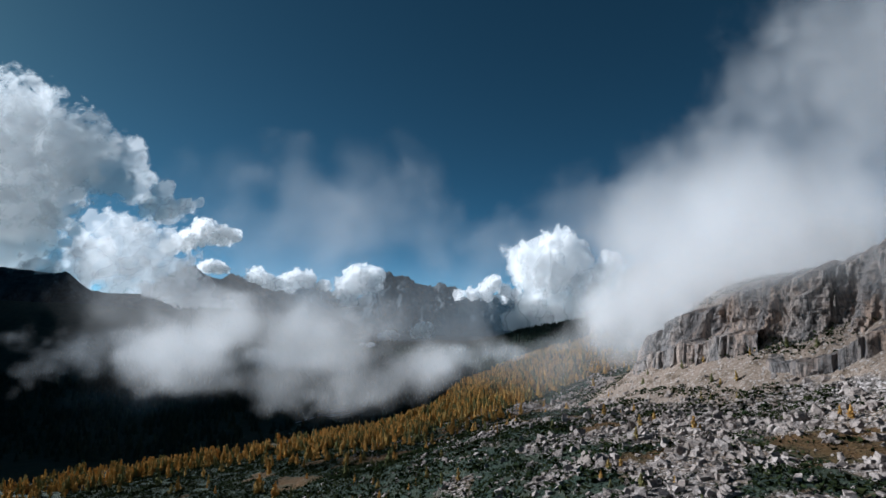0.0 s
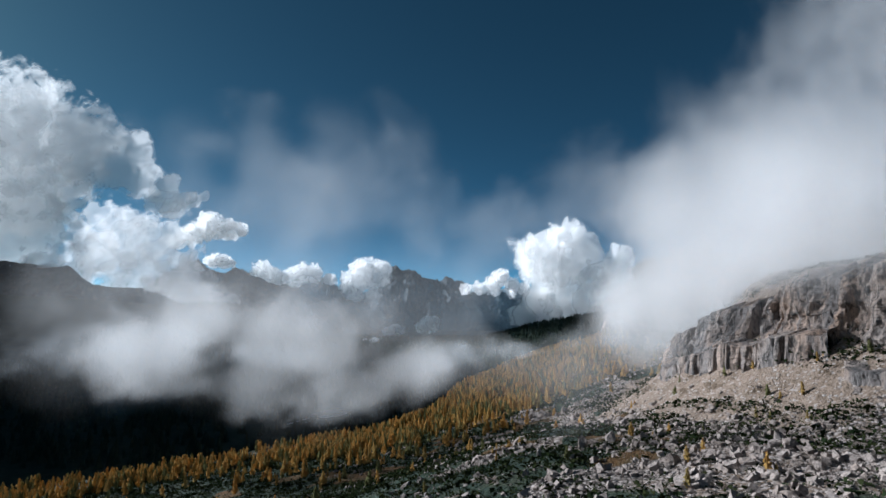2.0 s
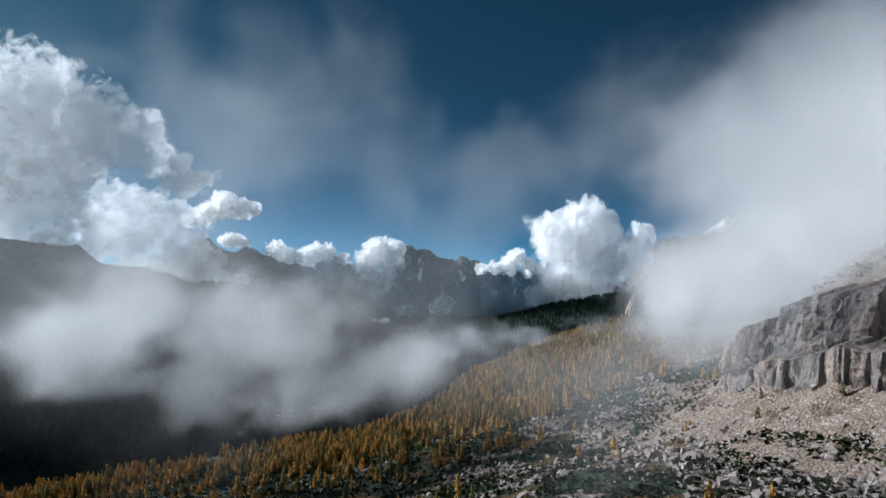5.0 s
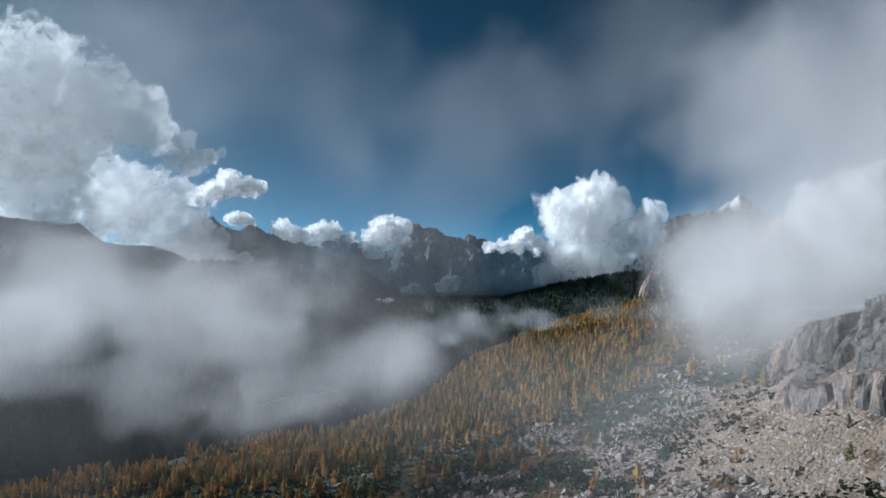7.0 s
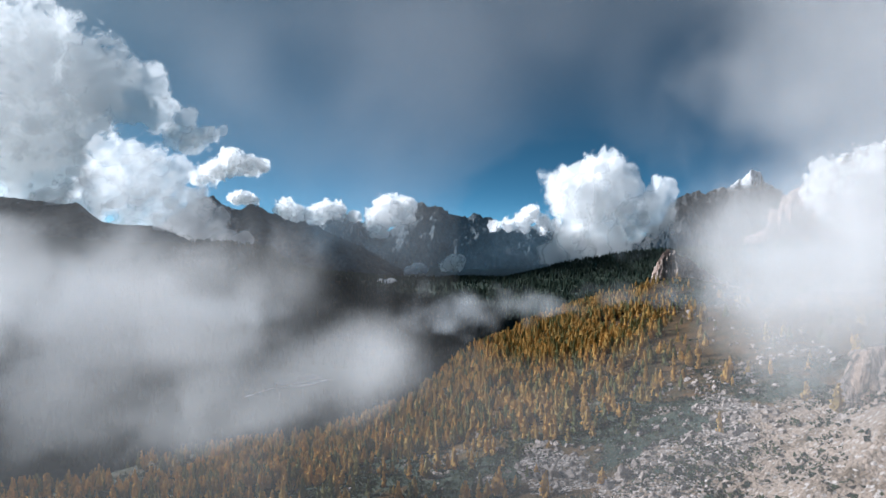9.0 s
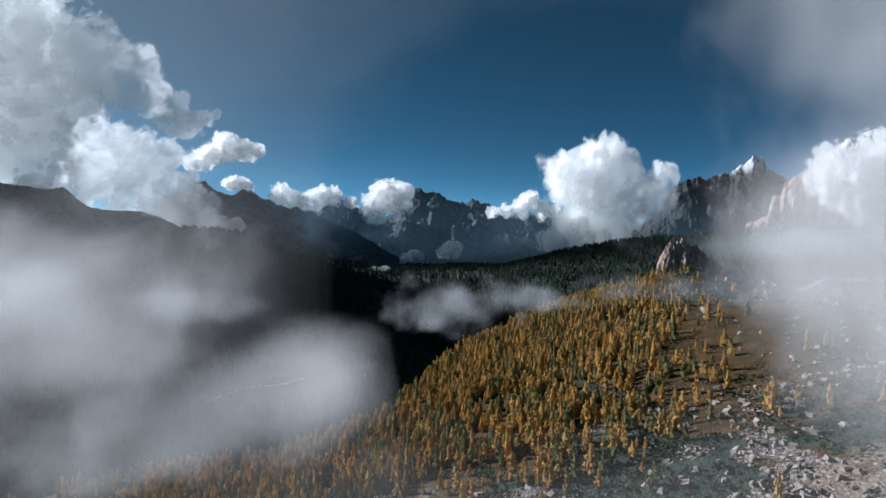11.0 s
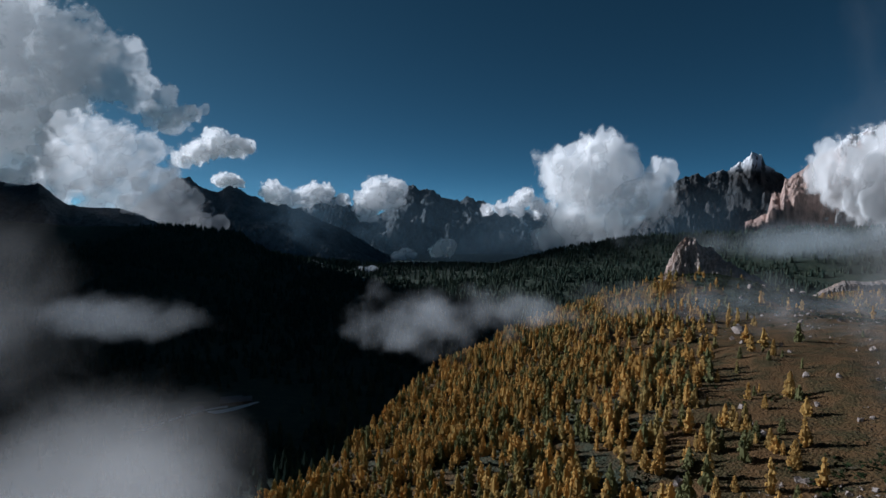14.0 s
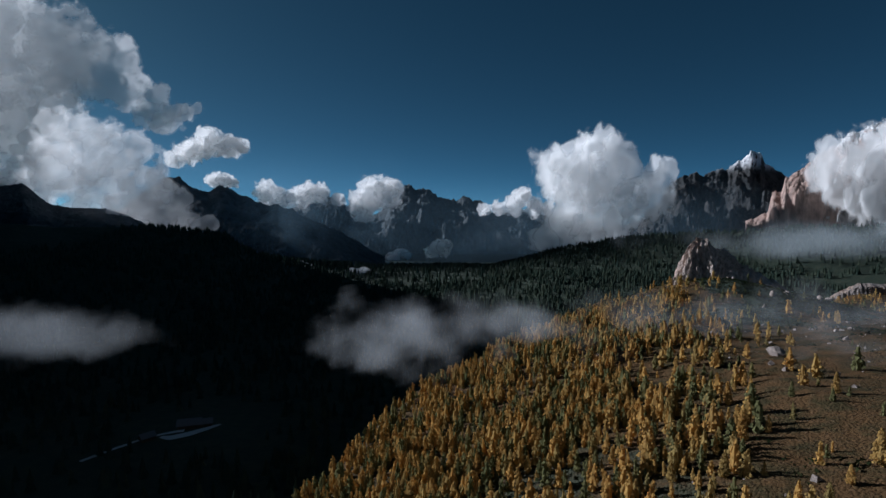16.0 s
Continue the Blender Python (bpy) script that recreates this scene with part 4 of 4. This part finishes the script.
butte((227, 772), -58, -12.0, 301)
cliff("crag", "grey limestone crags at the meadow's edge", [(760, 985), (690, 1005), (640, 1000), (590, 1020), (545, 1030), (505, 1050), (480, 1075)], 26, 209, 0.08, 0.8, 260, 70, 10)
for i, (x, y, size) in enumerate([(188, 708, 3.2), (205, 690, 2.6), (246, 700, 3.8), (262, 712, 4.4), (280, 706, 3.4), (172, 560, 4.6), (300, 730, 4.0), (226, 672, 2.2)]):
    ob = tagged(new("rock_outcrop", STONES[(i * 3) % 8]), "pale limestone outcrop among dark dwarf pine", "rock", "outcrops round the rock tooth")
    ob.matrix_basis = Matrix.Translation((x, y, float(height(x, y)[0]) + size * 0.25)) @ pose(0, 0, 0, 20 * i, 12, 47 * i) @ Matrix.Diagonal((size, size * 0.8, size * 1.3, 1))


def unseen_shade_mountain():
    """A steep unseen mountain to the west, added to keep the valley in its shadow."""
    nu, nv = 240, 50
    y, v = np.linspace(-500, 2700, nu), np.linspace(-1, 1, nv)
    Y, V = np.meshgrid(y, v, indexing="ij")
    crest = np.interp(y, [-500, 0, 430, 856, 1216, 1450, 1900, 2700], [-40, -20, 40, 285, 530, 690, 960, 1150])[:, None]
    shape = np.clip(1 - np.abs(V), 0, 1)
    rid = fbm(Y / 120, V * 2, 0, 5, 400, ridged=True)
    Z = -150 + (crest + 150) * np.clip(shape + (rid - 0.5) * 0.3 * shape * (1 - shape) * 4, 0, 1) + 40 * (fbm(Y / 90, V * 3, 0, 4, 402) - 0.5) * shape
    X = -0.98 * np.maximum(Y, 150) - 330 + V * np.where(V > 0, 0.36, 0.8) * (crest + 150)
    me = mesh_of("unseen_shade_mountain", np.stack([X, Y, Z], -1).reshape(-1, 3), grid_faces(nu, nv), FAR_ROCK)
    return tagged(new("unseen_shade_mountain", me), "steep dark unseen mountain flank added to shade the valley", "mountain")


unseen_shade_mountain()


# ---------------------------------------------------------------- valley road and huts
def surface(name, label, mat, line, widths, category):
    line, nu = np.array(line, float), 90
    run = np.concatenate([[0], np.cumsum(np.hypot(*np.diff(line, axis=0).T))])
    s = np.linspace(0, run[-1], nu)
    x, y = np.interp(s, run, line[:, 0]), np.interp(s, run, line[:, 1])
    ker = np.hanning(15) / np.hanning(15).sum()
    x, y = (np.convolve(np.pad(a, 7, mode="edge"), ker, "valid") for a in (x, y))
    w = np.interp(s, run, widths)
    dx, dy = np.gradient(x), np.gradient(y)
    nx, ny = -dy / np.hypot(dx, dy), dx / np.hypot(dx, dy)
    v = np.linspace(-0.5, 0.5, 7)
    X, Y = x[:, None] + nx[:, None] * w[:, None] * v, y[:, None] + ny[:, None] * w[:, None] * v
    Z = height(X, Y) + 0.55
    me = mesh_of(name, np.stack([X, Y, Z], -1).reshape(-1, 3), grid_faces(nu, 7), mat)
    return tagged(new(name, me), label, category, kind="structure")


GRAVEL, _nt, _b = material("pale_gravel")
_nt.links.new(mixed(_nt, noise_tex(_nt, 0.8), (0.42, 0.42, 0.42), (0.55, 0.55, 0.54)), _b.inputs["Base Color"])
surface("road", "pale gravel road through the dark valley", GRAVEL, [(-172, 632), (-163, 650), (-155, 664), (-147, 673), (-141, 678), (-136, 680)], [3, 3, 3, 3.2, 4, 5], "road")
surface("parking_area", "pale gravel parking area beside huts", GRAVEL, [(-146, 668), (-138, 667), (-130, 674), (-124, 682), (-118, 692)], [3, 8, 8, 6, 3], "parking")

DARK_WOOD, _nt, _b = material("dark_timber", 0.7)
_nt.links.new(mixed(_nt, noise_tex(_nt, 3.0), (0.06, 0.04, 0.028), (0.10, 0.07, 0.05)), _b.inputs["Base Color"])
SHINGLE, _nt, _b = material("grey_shingles", 0.8)
_nt.links.new(mixed(_nt, noise_tex(_nt, 2.0), (0.10, 0.10, 0.11), (0.16, 0.16, 0.17)), _b.inputs["Base Color"])
WINDOW, _nt, _b = material("window_glass", 0.1)
_b.inputs["Base Color"].default_value = (0.03, 0.035, 0.04, 1)


def box_mesh(name, lo, hi, mat):
    v = [(x, y, z) for x in (lo[0], hi[0]) for y in (lo[1], hi[1]) for z in (lo[2], hi[2])]
    return mesh_of(name, v, [[0, 1, 3, 2], [4, 6, 7, 5], [0, 4, 5, 1], [2, 3, 7, 6], [0, 2, 6, 4], [1, 5, 7, 3]], mat, False)


def hut(x, y, turn, long, wide, eaves, ridge):
    h = tagged(new("mountain_hut"), "dark timber mountain hut with a grey gable roof", "hut", "huts by the road")
    l, w = long / 2, wide / 2
    body = mesh_of("wall", [(-l, -w, -1), (l, -w, -1), (l, w, -1), (-l, w, -1), (-l, -w, eaves), (l, -w, eaves), (l, w, eaves), (-l, w, eaves), (-l, 0, ridge - 0.15), (l, 0, ridge - 0.15)],
                   [[0, 1, 5, 4], [2, 3, 7, 6], [1, 2, 6, 5], [3, 0, 4, 7], [5, 6, 9, 9], [7, 4, 8, 8]][:4], DARK_WOOD, False)
    part("wall", body, h)
    part("gable", mesh_of("gable", [(-l, -w, eaves), (-l, w, eaves), (-l, 0, ridge - 0.15), (l, -w, eaves), (l, w, eaves), (l, 0, ridge - 0.15)], [[0, 2, 1], [3, 4, 5]], DARK_WOOD, False), h)
    o = 0.7
    for side in (-1, 1):
        e = side * (w + o)
        z = eaves - o * (ridge - eaves) / w
        v = [(-l - o, 0, ridge), (l + o, 0, ridge), (l + o, e, z), (-l - o, e, z)]
        v += [(a, b, c + 0.25) for a, b, c in v]
        part("roof", mesh_of("roof", v, [[0, 1, 2, 3], [4, 7, 6, 5], [0, 4, 5, 1], [1, 5, 6, 2], [2, 6, 7, 3], [3, 7, 4, 0]], SHINGLE, False), h, "grey shingle roof slope")
    for i in range(3):
        c = -l + long * (i + 0.5) / 3
        part("window", box_mesh("window", (c - 0.5, -w - 0.05, 1.0), (c + 0.5, -w + 0.05, 2.1), WINDOW), h)
    h.matrix_basis = Matrix.Translation((x, y, float(height(x, y)[0]))) @ pose(0, 0, 0, 0, 0, turn)
    return h


hut(-137, 687, 20, 14, 8, 3.2, 6.0)
hut(-128, 690, 25, 9, 6, 2.8, 5.0)
hut(-152, 664, 55, 8, 6, 2.6, 4.6)
